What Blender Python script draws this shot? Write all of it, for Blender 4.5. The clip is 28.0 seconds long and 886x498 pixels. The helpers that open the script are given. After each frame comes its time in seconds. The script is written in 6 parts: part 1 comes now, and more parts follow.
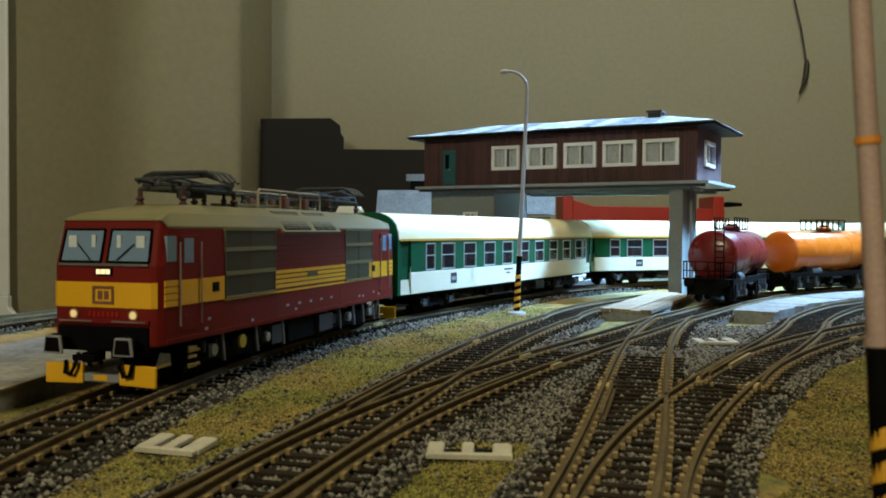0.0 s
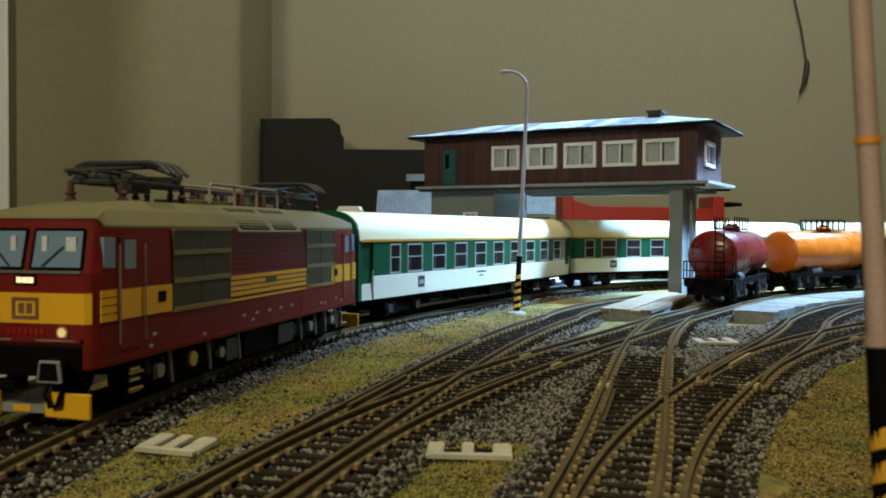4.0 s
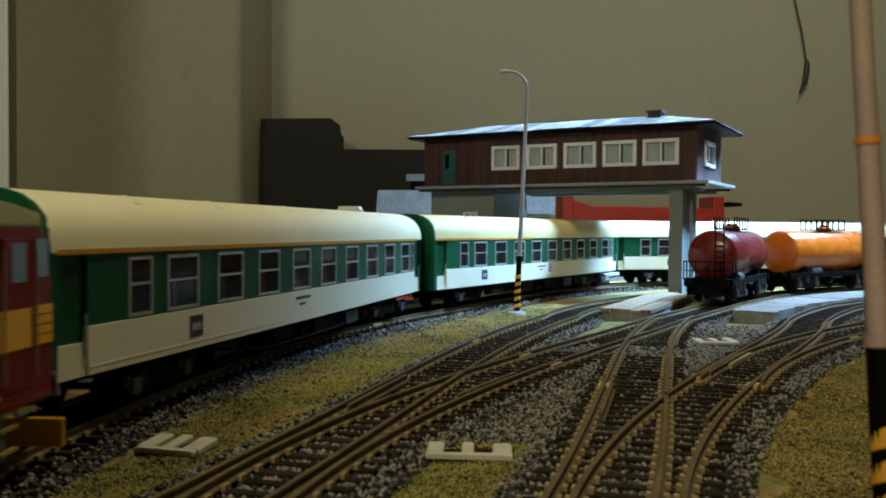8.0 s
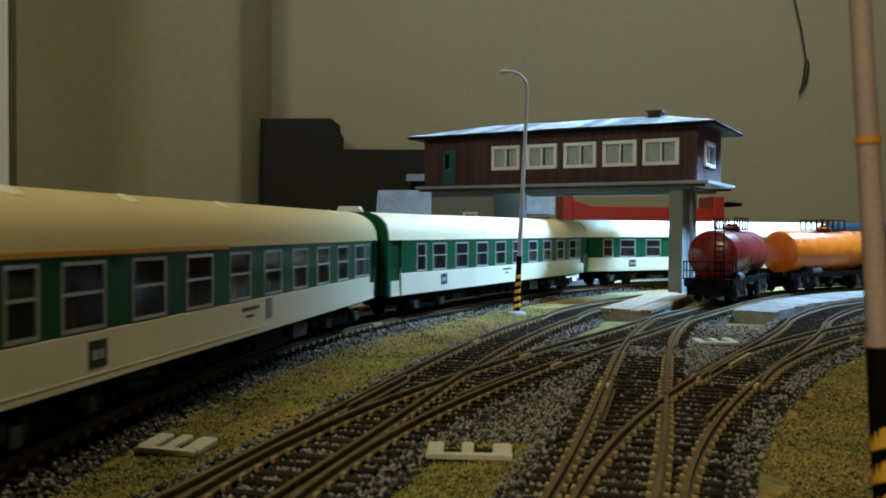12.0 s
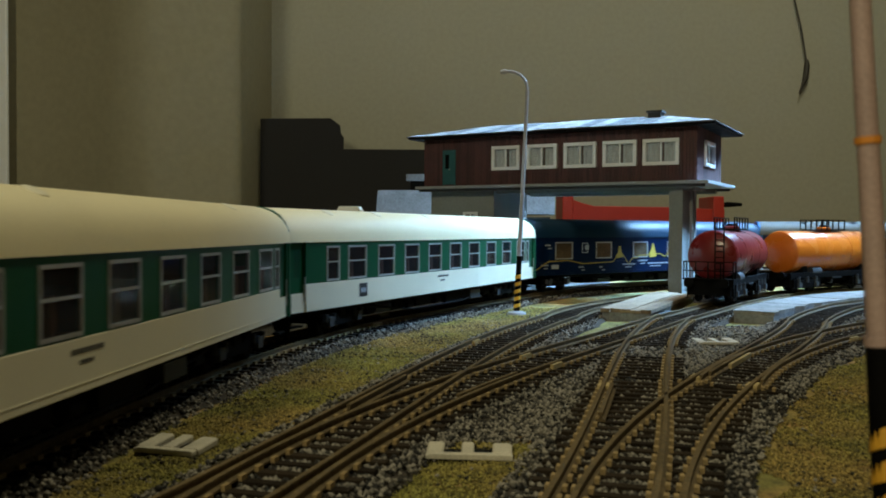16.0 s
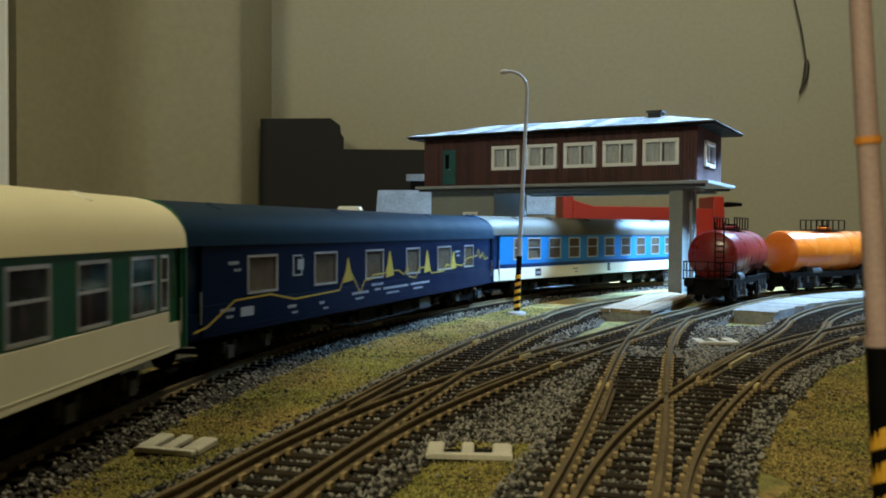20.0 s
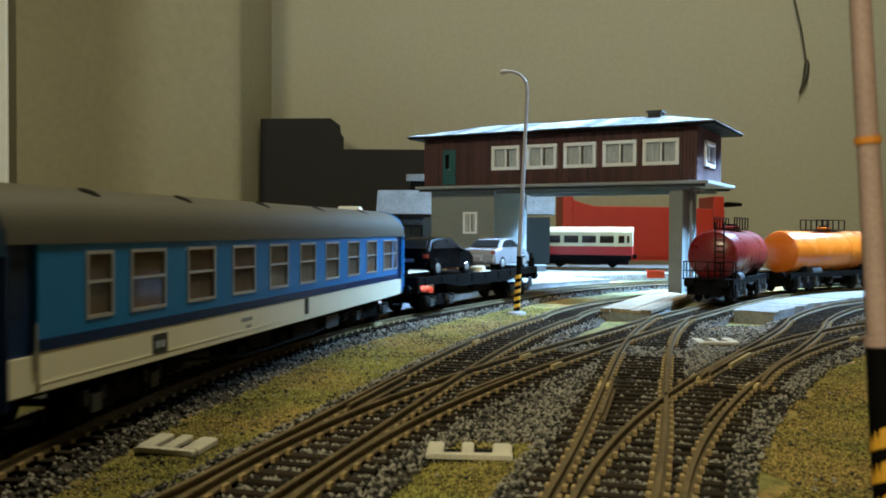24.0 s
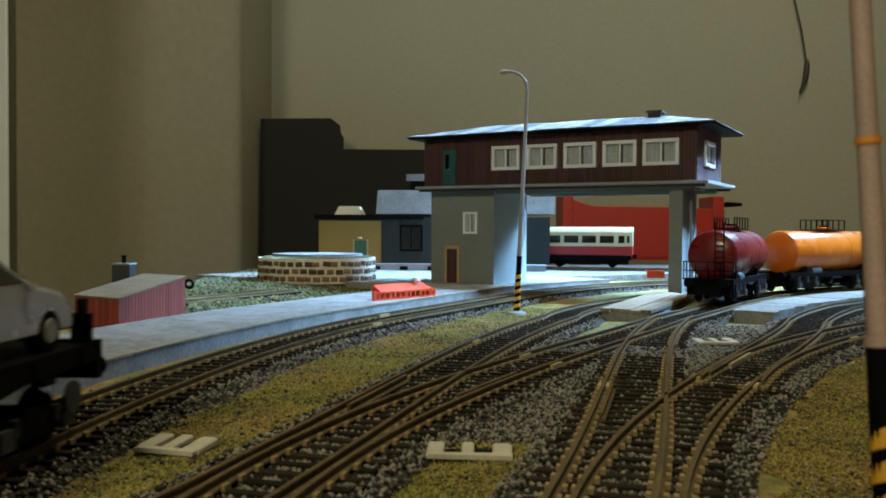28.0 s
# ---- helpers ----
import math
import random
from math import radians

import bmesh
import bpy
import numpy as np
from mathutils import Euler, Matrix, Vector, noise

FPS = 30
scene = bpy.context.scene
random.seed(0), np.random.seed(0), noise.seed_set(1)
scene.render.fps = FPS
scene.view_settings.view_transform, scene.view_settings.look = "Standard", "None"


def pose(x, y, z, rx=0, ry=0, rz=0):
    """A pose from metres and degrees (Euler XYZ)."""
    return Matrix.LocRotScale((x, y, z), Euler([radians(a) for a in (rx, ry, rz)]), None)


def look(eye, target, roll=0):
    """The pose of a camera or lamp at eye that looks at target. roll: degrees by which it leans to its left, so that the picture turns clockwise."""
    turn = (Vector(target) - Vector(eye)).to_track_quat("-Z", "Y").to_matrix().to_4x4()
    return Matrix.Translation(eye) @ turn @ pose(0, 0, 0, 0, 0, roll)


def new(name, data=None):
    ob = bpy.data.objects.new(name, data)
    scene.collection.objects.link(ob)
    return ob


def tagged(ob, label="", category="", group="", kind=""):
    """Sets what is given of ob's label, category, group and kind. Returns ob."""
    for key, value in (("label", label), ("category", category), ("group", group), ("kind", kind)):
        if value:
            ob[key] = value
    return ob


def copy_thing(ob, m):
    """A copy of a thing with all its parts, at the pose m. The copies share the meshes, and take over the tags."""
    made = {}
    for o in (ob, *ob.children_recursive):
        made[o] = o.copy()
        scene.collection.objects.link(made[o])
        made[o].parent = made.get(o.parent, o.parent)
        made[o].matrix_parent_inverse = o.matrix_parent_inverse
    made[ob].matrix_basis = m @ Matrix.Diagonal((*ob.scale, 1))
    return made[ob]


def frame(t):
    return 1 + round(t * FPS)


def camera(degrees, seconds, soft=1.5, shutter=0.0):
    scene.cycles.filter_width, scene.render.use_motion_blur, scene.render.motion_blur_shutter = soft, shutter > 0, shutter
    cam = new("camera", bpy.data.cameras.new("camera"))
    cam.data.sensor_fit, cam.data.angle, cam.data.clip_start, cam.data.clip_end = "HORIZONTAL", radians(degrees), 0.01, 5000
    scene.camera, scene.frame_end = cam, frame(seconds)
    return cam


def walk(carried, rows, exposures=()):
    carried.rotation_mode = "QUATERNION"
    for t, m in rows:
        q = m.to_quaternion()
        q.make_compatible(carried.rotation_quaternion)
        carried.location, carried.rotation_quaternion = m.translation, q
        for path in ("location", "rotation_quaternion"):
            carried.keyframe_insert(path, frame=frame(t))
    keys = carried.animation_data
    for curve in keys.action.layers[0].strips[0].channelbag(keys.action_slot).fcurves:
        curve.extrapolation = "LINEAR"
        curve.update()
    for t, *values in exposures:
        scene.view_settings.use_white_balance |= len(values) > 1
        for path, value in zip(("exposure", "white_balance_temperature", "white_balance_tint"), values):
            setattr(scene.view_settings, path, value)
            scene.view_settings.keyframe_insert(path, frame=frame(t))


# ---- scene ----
# An H0 model railway (1:87) in a room. Local sizes are given in millimetres and scaled by MM.
MM = 0.001
cam = camera(54.26, 28.0, soft=1.8, shutter=0.6)
EYE = pose(0, 0, 41.5 * MM, 90 - 1.26, 0, 0) @ pose(0, 0, 0, 0, 0, 0.29)
cam.data.dof.use_dof, cam.data.dof.focus_distance, cam.data.dof.aperture_fstop = True, 0.62, 80.0
walk(cam, [(0.0, EYE), (28.0, EYE)], exposures=[(0, 0.0), (3.5, 0.0), (6, 0.02), (7, 0.02), (8, -0.30), (9, -0.4), (12, -0.4), (15, -0.44), (17, -0.36), (18, -0.26), (19, -0.06), (20, 0.05), (21, 0.32), (24, 0.32), (25, 0.18), (26, 0.06), (27, 0.02), (28, -0.24)])

# ---- light: two cool windows in the wall on the right, a warm ceiling lamp and an added warm fill ----
world = bpy.data.worlds.new("world")
scene.world = world
world.use_nodes = True
wn = world.node_tree
sky = wn.nodes.new("ShaderNodeTexSky")
sky.sky_type, sky.sun_disc = "NISHITA", False
sky.sun_elevation, sky.sun_rotation = radians(35), radians(90)
wn.links.new(sky.outputs[0], wn.nodes["Background"].inputs[0])
wn.nodes["Background"].inputs[1].default_value = 0.05


def area_lamp(name, eye, target, w, h, power, colour, spread=180):
    data = bpy.data.lights.new(name, "AREA")
    data.shape, data.size, data.size_y, data.energy, data.color = "RECTANGLE", w, h, power, colour
    data.spread = radians(spread)
    ob = new(name, data)
    ob.matrix_world = look(eye, target)
    return ob


area_lamp("window_light", (0.72, 0.72, 0.80), (0.15, 0.69, 0.03), 0.26, 0.30, 6.0, (0.33, 0.62, 1.0), spread=36)
area_lamp("rear_window_light", (0.72, 1.06, 0.58), (0.12, 0.75, 0.03), 0.26, 0.30, 3.0, (0.30, 0.60, 1.0), spread=31)
# added fill from behind left, for fronts and near ground
area_lamp("warm_fill_light", (-0.50, -1.0, 0.72), (-0.05, 0.25, 0.0), 0.22, 0.22, 9.8, (0.97, 0.90, 0.595))
area_lamp("ceiling_lamp_light", (0.30, 0.42, 1.18), (0.30, 0.42, 0.0), 0.24, 0.24, 7.4, (0.97, 0.905, 0.61))


# ---- materials ----
def material(name, colour, rough=0.6, metal=0.0, vary=0.25, scale=300.0, bump=0.15, fine=2500.0, island=0.0, obj=0.0, emit=0.0, spec=0.5, other=None, blot=60.0):
    """A procedural surface: grain and stains at two scales, relief, optional variation by piece."""
    m = bpy.data.materials.new(name)
    m.use_nodes = True
    nt = m.node_tree
    b = nt.nodes["Principled BSDF"]
    b.inputs["Roughness"].default_value, b.inputs["Metallic"].default_value = rough, metal
    b.inputs["Specular IOR Level"].default_value = spec
    co = nt.nodes.new("ShaderNodeTexCoord")

    def noise_node(s, detail=4.0):
        n = nt.nodes.new("ShaderNodeTexNoise")
        n.inputs["Scale"].default_value, n.inputs["Detail"].default_value = s, detail
        nt.links.new(co.outputs["Object"], n.inputs["Vector"])
        return n
    n1, n2 = noise_node(scale), noise_node(fine, 3.0)
    add = nt.nodes.new("ShaderNodeMath")
    add.operation = "ADD"
    nt.links.new(n1.outputs[0], add.inputs[0])
    nt.links.new(n2.outputs[0], add.inputs[1])
    last = add.outputs[0]
    if island or obj:
        if island:
            g = nt.nodes.new("ShaderNodeNewGeometry")
            src = g.outputs["Random Per Island"]
        else:
            g = nt.nodes.new("ShaderNodeObjectInfo")
            src = g.outputs["Random"]
        mul = nt.nodes.new("ShaderNodeMath")
        mul.operation = "MULTIPLY_ADD"
        mul.inputs[1].default_value, mul.inputs[2].default_value = (island or obj) * 2, -(island or obj)
        nt.links.new(src, mul.inputs[0])
        a2 = nt.nodes.new("ShaderNodeMath")
        a2.operation = "ADD"
        nt.links.new(last, a2.inputs[0])
        nt.links.new(mul.outputs[0], a2.inputs[1])
        last = a2.outputs[0]
    ramp = nt.nodes.new("ShaderNodeMapRange")
    ramp.inputs[1].default_value, ramp.inputs[2].default_value = 0.72, 1.28
    ramp.inputs[3].default_value, ramp.inputs[4].default_value = 1 - vary, 1 + vary
    nt.links.new(last, ramp.inputs[0])
    base = nt.nodes.new("ShaderNodeRGB")
    base.outputs[0].default_value = (*colour, 1)
    src = base.outputs[0]
    if other:
        mixn = nt.nodes.new("ShaderNodeMix")
        mixn.data_type = "RGBA"
        n3 = noise_node(blot, 5.0)
        mr = nt.nodes.new("ShaderNodeMapRange")
        mr.inputs[1].default_value, mr.inputs[2].default_value = 0.42, 0.62
        nt.links.new(n3.outputs[0], mr.inputs[0])
        nt.links.new(mr.outputs[0], mixn.inputs[0])
        nt.links.new(src, mixn.inputs[6])
        mixn.inputs[7].default_value = (*other, 1)
        src = mixn.outputs[2]
    mm = nt.nodes.new("ShaderNodeVectorMath")
    mm.operation = "SCALE"
    nt.links.new(src, mm.inputs[0])
    nt.links.new(ramp.outputs[0], mm.inputs["Scale"])
    nt.links.new(mm.outputs[0], b.inputs["Base Color"])
    rr = nt.nodes.new("ShaderNodeMapRange")
    rr.inputs[3].default_value, rr.inputs[4].default_value = max(0.02, rough - 0.12), min(1.0, rough + 0.12)
    nt.links.new(n1.outputs[0], rr.inputs[0])
    nt.links.new(rr.outputs[0], b.inputs["Roughness"])
    if bump:
        bp = nt.nodes.new("ShaderNodeBump")
        bp.inputs["Strength"].default_value, bp.inputs["Distance"].default_value = bump, 0.0004
        nt.links.new(n2.outputs[0], bp.inputs["Height"])
        nt.links.new(bp.outputs[0], b.inputs["Normal"])
    if emit:
        b.inputs["Emission Color"].default_value = (*colour, 1)
        b.inputs["Emission Strength"].default_value = emit
    return m


ORANGERING = material("orange_ring", (0.70, 0.26, 0.03), 0.5, vary=0.1, scale=90.0, bump=0.03)


def glass_material(name, tint, rough=0.05, alpha=0.35):
    m = bpy.data.materials.new(name)
    m.use_nodes = True
    nt = m.node_tree
    b = nt.nodes["Principled BSDF"]
    b.inputs["Base Color"].default_value = (*tint, 1)
    b.inputs["Roughness"].default_value, b.inputs["Alpha"].default_value = rough, alpha
    return m


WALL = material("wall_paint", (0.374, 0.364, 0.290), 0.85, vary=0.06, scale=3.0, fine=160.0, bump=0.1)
# near-black for walls out of view, so little light bounces back
LOWBOUNCE = material("low_bounce_wall", (0.06, 0.052, 0.04), 0.85, vary=0.06, scale=3.0, fine=160.0, bump=0.1)
PANEL = material("board_panel", (0.280, 0.254, 0.166), 0.7, vary=0.08, scale=4.0, fine=120.0, bump=0.05)
DARKBOARD = material("dark_board", (0.013, 0.0125, 0.0135), 0.9, vary=0.15, scale=9.0, fine=300.0, bump=0.1)
WHITE = material("white_paint", (0.78, 0.80, 0.82), 0.4, vary=0.05, scale=40.0, bump=0.03)
# ceiling out of view, set dark so it returns little light
CEIL = material("low_bounce_ceiling", (0.12, 0.115, 0.10), 0.9, vary=0.04, scale=4.0, bump=0.05, fine=200.0)
GROUND = material("scenic_ground", (0.165, 0.148, 0.036), 0.95, vary=0.55, scale=160.0, fine=1400.0, bump=0.9, other=(0.33, 0.20, 0.06), blot=30.0)
FLOCK = material("flock", (0.19, 0.175, 0.036), 0.95, vary=0.6, scale=45.0, fine=900.0, bump=0.3, island=0.42, other=(0.245, 0.175, 0.048), blot=19.0)
CRUMB = material("turf_crumb", (0.045, 0.038, 0.018), 0.95, vary=0.5, scale=90.0, fine=900.0, bump=0.3, island=0.4)
GREENFLOCK = material("green_flock", (0.055, 0.058, 0.014), 0.95, vary=0.5, scale=60.0, fine=900.0, bump=0.3, island=0.5, other=(0.11, 0.10, 0.045), blot=40.0)
STONE = material("ballast_stone", (0.135, 0.122, 0.098), 0.9, vary=0.9, scale=120.0, fine=900.0, bump=0.4, island=0.6)
BED = material("ballast_bed", (0.042, 0.033, 0.022), 0.95, vary=0.5, scale=500.0, fine=1800.0, bump=0.9)
RAIL = material("rail_steel", (0.115, 0.080, 0.036), 0.6, spec=0.25, metal=0.0, vary=0.45, scale=90.0, fine=900.0, bump=0.2)
SLEEPER = material("sleeper_plastic", (0.021, 0.015, 0.009), 0.85, spec=0.1, vary=0.4, scale=250.0, fine=1500.0, bump=0.3, obj=0.35)
CHAIR = material("rail_fastening", (0.24, 0.165, 0.065), 0.6, vary=0.55, scale=300.0, bump=0.1)
RED = material("loco_red", (0.165, 0.013, 0.010), 0.45, spec=0.15, vary=0.12, scale=60.0, bump=0.04)
YELLOW = material("loco_yellow", (0.82, 0.42, 0.012), 0.42, vary=0.08, scale=60.0, bump=0.04)
OLIVE = material("roof_olive", (0.195, 0.17, 0.078), 0.6, vary=0.14, scale=60.0, bump=0.08)
GRILLE = material("grille_olive", (0.088, 0.074, 0.032), 0.6, vary=0.15, scale=80.0, bump=0.08)
BLACK = material("black_plastic", (0.004, 0.0038, 0.0038), 0.5, spec=0.04, vary=0.3, scale=150.0, bump=0.1)
UNDER = material("underframe_black", (0.0045, 0.0042, 0.004), 0.6, spec=0.04, vary=0.4, scale=150.0, bump=0.15)
STEEL = material("bare_steel", (0.45, 0.44, 0.42), 0.35, metal=0.8, vary=0.15, scale=150.0, bump=0.05)
GREYMETAL = material("grey_paint_metal", (0.038, 0.040, 0.042), 0.5, spec=0.3, vary=0.2, scale=150.0, bump=0.08)
GLASSDARK = glass_material("window_glass", (0.03, 0.034, 0.036), 0.08, 0.25)
GLASSCLEAR = glass_material("clear_glass", (0.30, 0.33, 0.37), 0.06, 0.15)
# pale blue tint stands in for cool light reflected in the cab windows
GLASSPALE = glass_material("cab_glass_painted_reflection", (0.21, 0.31, 0.45), 0.12, 0.9)
LAMPGLOW = material("headlight_glow", (1.0, 0.72, 0.34), 0.3, vary=0.0, bump=0.0, emit=0.35)
SIGNGLOW = material("lit_sign", (1.0, 0.80, 0.45), 0.3, vary=0.0, bump=0.0, emit=1.1)
GREEN = material("coach_green", (0.006, 0.08, 0.034), 0.45, spec=0.15, vary=0.08, scale=50.0, bump=0.03)
CREAM = material("coach_white", (0.80, 0.75, 0.58), 0.4, vary=0.05, scale=50.0, bump=0.03)
ROOFWHITE = material("coach_roof_pale", (0.86, 0.77, 0.51), 0.5, vary=0.05, scale=40.0, bump=0.04)
ROOFBEIGE = material("coach_roof_beige", (0.64, 0.51, 0.25), 0.5, vary=0.06, scale=40.0, bump=0.04)
ORANGELINE = material("class_stripe", (0.62, 0.30, 0.02), 0.45, vary=0.05, scale=60.0, bump=0.02)
NIGHTBLUE = material("sleeper_blue", (0.0009, 0.0085, 0.034), 0.4, spec=0.08, vary=0.08, scale=50.0, bump=0.03)
NIGHTROOF = material("sleeper_roof_blue", (0.003, 0.019, 0.040), 0.5, spec=0.15, vary=0.1, scale=50.0, bump=0.04)
SKYBLUE = material("coach_blue", (0.013, 0.17, 0.44), 0.4, spec=0.3, vary=0.06, scale=50.0, bump=0.03)
DARKBLUE = material("coach_dark_blue", (0.004, 0.022, 0.085), 0.4, spec=0.3, vary=0.06, scale=50.0, bump=0.03)
ROOFGREY = material("coach_roof_grey", (0.075, 0.068, 0.05), 0.55, vary=0.1, scale=50.0, bump=0.05)
ALU = material("window_aluminium", (0.47, 0.47, 0.46), 0.35, metal=0.5, vary=0.06, scale=200.0, bump=0.02)
DEPOTROOF = material("depot_roof_grey", (0.20, 0.215, 0.225), 0.8, vary=0.25, scale=60.0, fine=500.0, bump=0.2)
BLIND = material("tan_curtain", (0.26, 0.17, 0.085), 0.8, vary=0.3, scale=160.0, fine=900.0, bump=0.1)
INNER = material("coach_interior", (0.17, 0.07, 0.045), 0.8, vary=0.25, scale=90.0, bump=0.05)
GOLD = material("gold_line", (0.46, 0.33, 0.05), 0.45, vary=0.08, scale=90.0, bump=0.02)
PALEPRINT = material("pale_print", (0.36, 0.40, 0.46), 0.5, vary=0.05, scale=90.0, bump=0.0)
SMOKE = glass_material("smoked_car_glass", (0.012, 0.014, 0.017), 0.15, 1.0)
SILVER = material("silver_car_paint", (0.50, 0.51, 0.54), 0.24, metal=0.6, vary=0.05, scale=90.0, bump=0.02)
CARBLACK = material("black_car_paint", (0.0010, 0.0010, 0.0012), 0.36, spec=0.06, vary=0.1, scale=90.0, bump=0.02)
TAILRED = material("tail_light_red", (0.24, 0.035, 0.015), 0.25, vary=0.05, bump=0.0)
BROWNWOOD = material("tower_boarding", (0.065, 0.024, 0.024), 0.7, vary=0.3, scale=120.0, fine=900.0, bump=0.2, obj=0.3)
GREYWALL = material("tower_grey_wall", (0.20, 0.215, 0.205), 0.8, vary=0.1, scale=40.0, fine=700.0, bump=0.15)
GREYLIGHT = material("grey_trim", (0.24, 0.25, 0.26), 0.65, vary=0.15, scale=70.0, bump=0.1)
ROOFSHEET = material("weathered_roof", (0.15, 0.142, 0.13), 0.85, vary=0.75, scale=140.0, fine=600.0, bump=0.4, obj=0.35, other=(0.075, 0.062, 0.052), blot=120.0)
TEAL = material("teal_door", (0.02, 0.10, 0.11), 0.5, vary=0.15, scale=90.0, bump=0.05)
CURTAIN = material("curtain", (0.62, 0.66, 0.70), 0.8, vary=0.2, scale=200.0, bump=0.1)
OCHRE = material("ochre_wall", (0.28, 0.18, 0.042), 0.8, vary=0.12, scale=50.0, bump=0.15)
DARKGREEN = material("dark_green_wall", (0.014, 0.020, 0.0185), 0.8, vary=0.15, scale=50.0, bump=0.15)
DOORGREEN = material("green_door", (0.015, 0.10, 0.05), 0.5, vary=0.1, scale=90.0, bump=0.05)
TIMBER = material("pale_timber", (0.42, 0.30, 0.15), 0.7, vary=0.2, scale=120.0, bump=0.2)
BRICKRED = material("red_shed_boarding", (0.24, 0.045, 0.03), 0.75, vary=0.25, scale=120.0, bump=0.2, obj=0.25)
BRICKSTONE = material("rusty_stone", (0.17, 0.088, 0.042), 0.85, vary=0.5, scale=120.0, bump=0.4, obj=0.7, other=(0.12, 0.085, 0.06), blot=80.0)
MORTAR = material("white_mortar", (0.72, 0.66, 0.54), 0.9, vary=0.2, scale=150.0, bump=0.3)
CARD = material("yellowed_card", (0.33, 0.28, 0.19), 0.85, vary=0.2, scale=60.0, fine=700.0, bump=0.3, obj=0.1)
PAVING = material("platform_card", (0.235, 0.228, 0.215), 0.85, vary=0.38, scale=70.0, fine=420.0, bump=0.6, obj=0.12)
WORNWOOD = material("worn_card", (0.24, 0.18, 0.12), 0.85, vary=0.35, scale=90.0, fine=500.0, bump=0.5, obj=0.15)
SHEDROOF = material("shed_roof_felt", (0.20, 0.145, 0.085), 0.85, vary=0.25, scale=90.0, fine=700.0, bump=0.3)
KERB = material("platform_edge_grey", (0.22, 0.23, 0.24), 0.85, vary=0.3, scale=90.0, fine=700.0, bump=0.35)
TANKRED = material("tank_red", (0.15, 0.012, 0.011), 0.30, vary=0.1, scale=60.0, bump=0.03)
TANKORANGE = material("tank_orange", (0.58, 0.135, 0.010), 0.27, vary=0.06, scale=60.0, bump=0.03)
REDPLASTIC = material("red_plastic", (0.42, 0.028, 0.012), 0.45, vary=0.08, scale=40.0, bump=0.05)
ORANGERED = material("orange_red_plastic", (0.66, 0.07, 0.025), 0.4, vary=0.1, scale=90.0, bump=0.05)
BUSRED = material("railbus_red", (0.32, 0.009, 0.004), 0.4, vary=0.08, scale=60.0, bump=0.03)
BUSCREAM = material("railbus_cream", (0.56, 0.48, 0.29), 0.4, vary=0.05, scale=60.0, bump=0.03)
POLEGREY = material("lamp_post_grey", (0.33, 0.33, 0.35), 0.45, vary=0.15, scale=120.0, bump=0.06)
POLEPINK = material("lamp_post_primed", (0.44, 0.31, 0.28), 0.55, vary=0.15, scale=120.0, bump=0.08)
HAZARD = material("hazard_yellow", (0.70, 0.36, 0.03), 0.5, vary=0.12, scale=120.0, bump=0.05)
GOLDPLATE = material("brass_joiner", (0.50, 0.38, 0.17), 0.45, metal=0.3, vary=0.2, scale=200.0, bump=0.1)
PALLETWHITE = material("white_cast", (0.50, 0.46, 0.36), 0.8, vary=0.2, scale=150.0, bump=0.25)
CORD = material("black_cord", (0.03, 0.026, 0.02), 0.6, vary=0.1, bump=0.02)


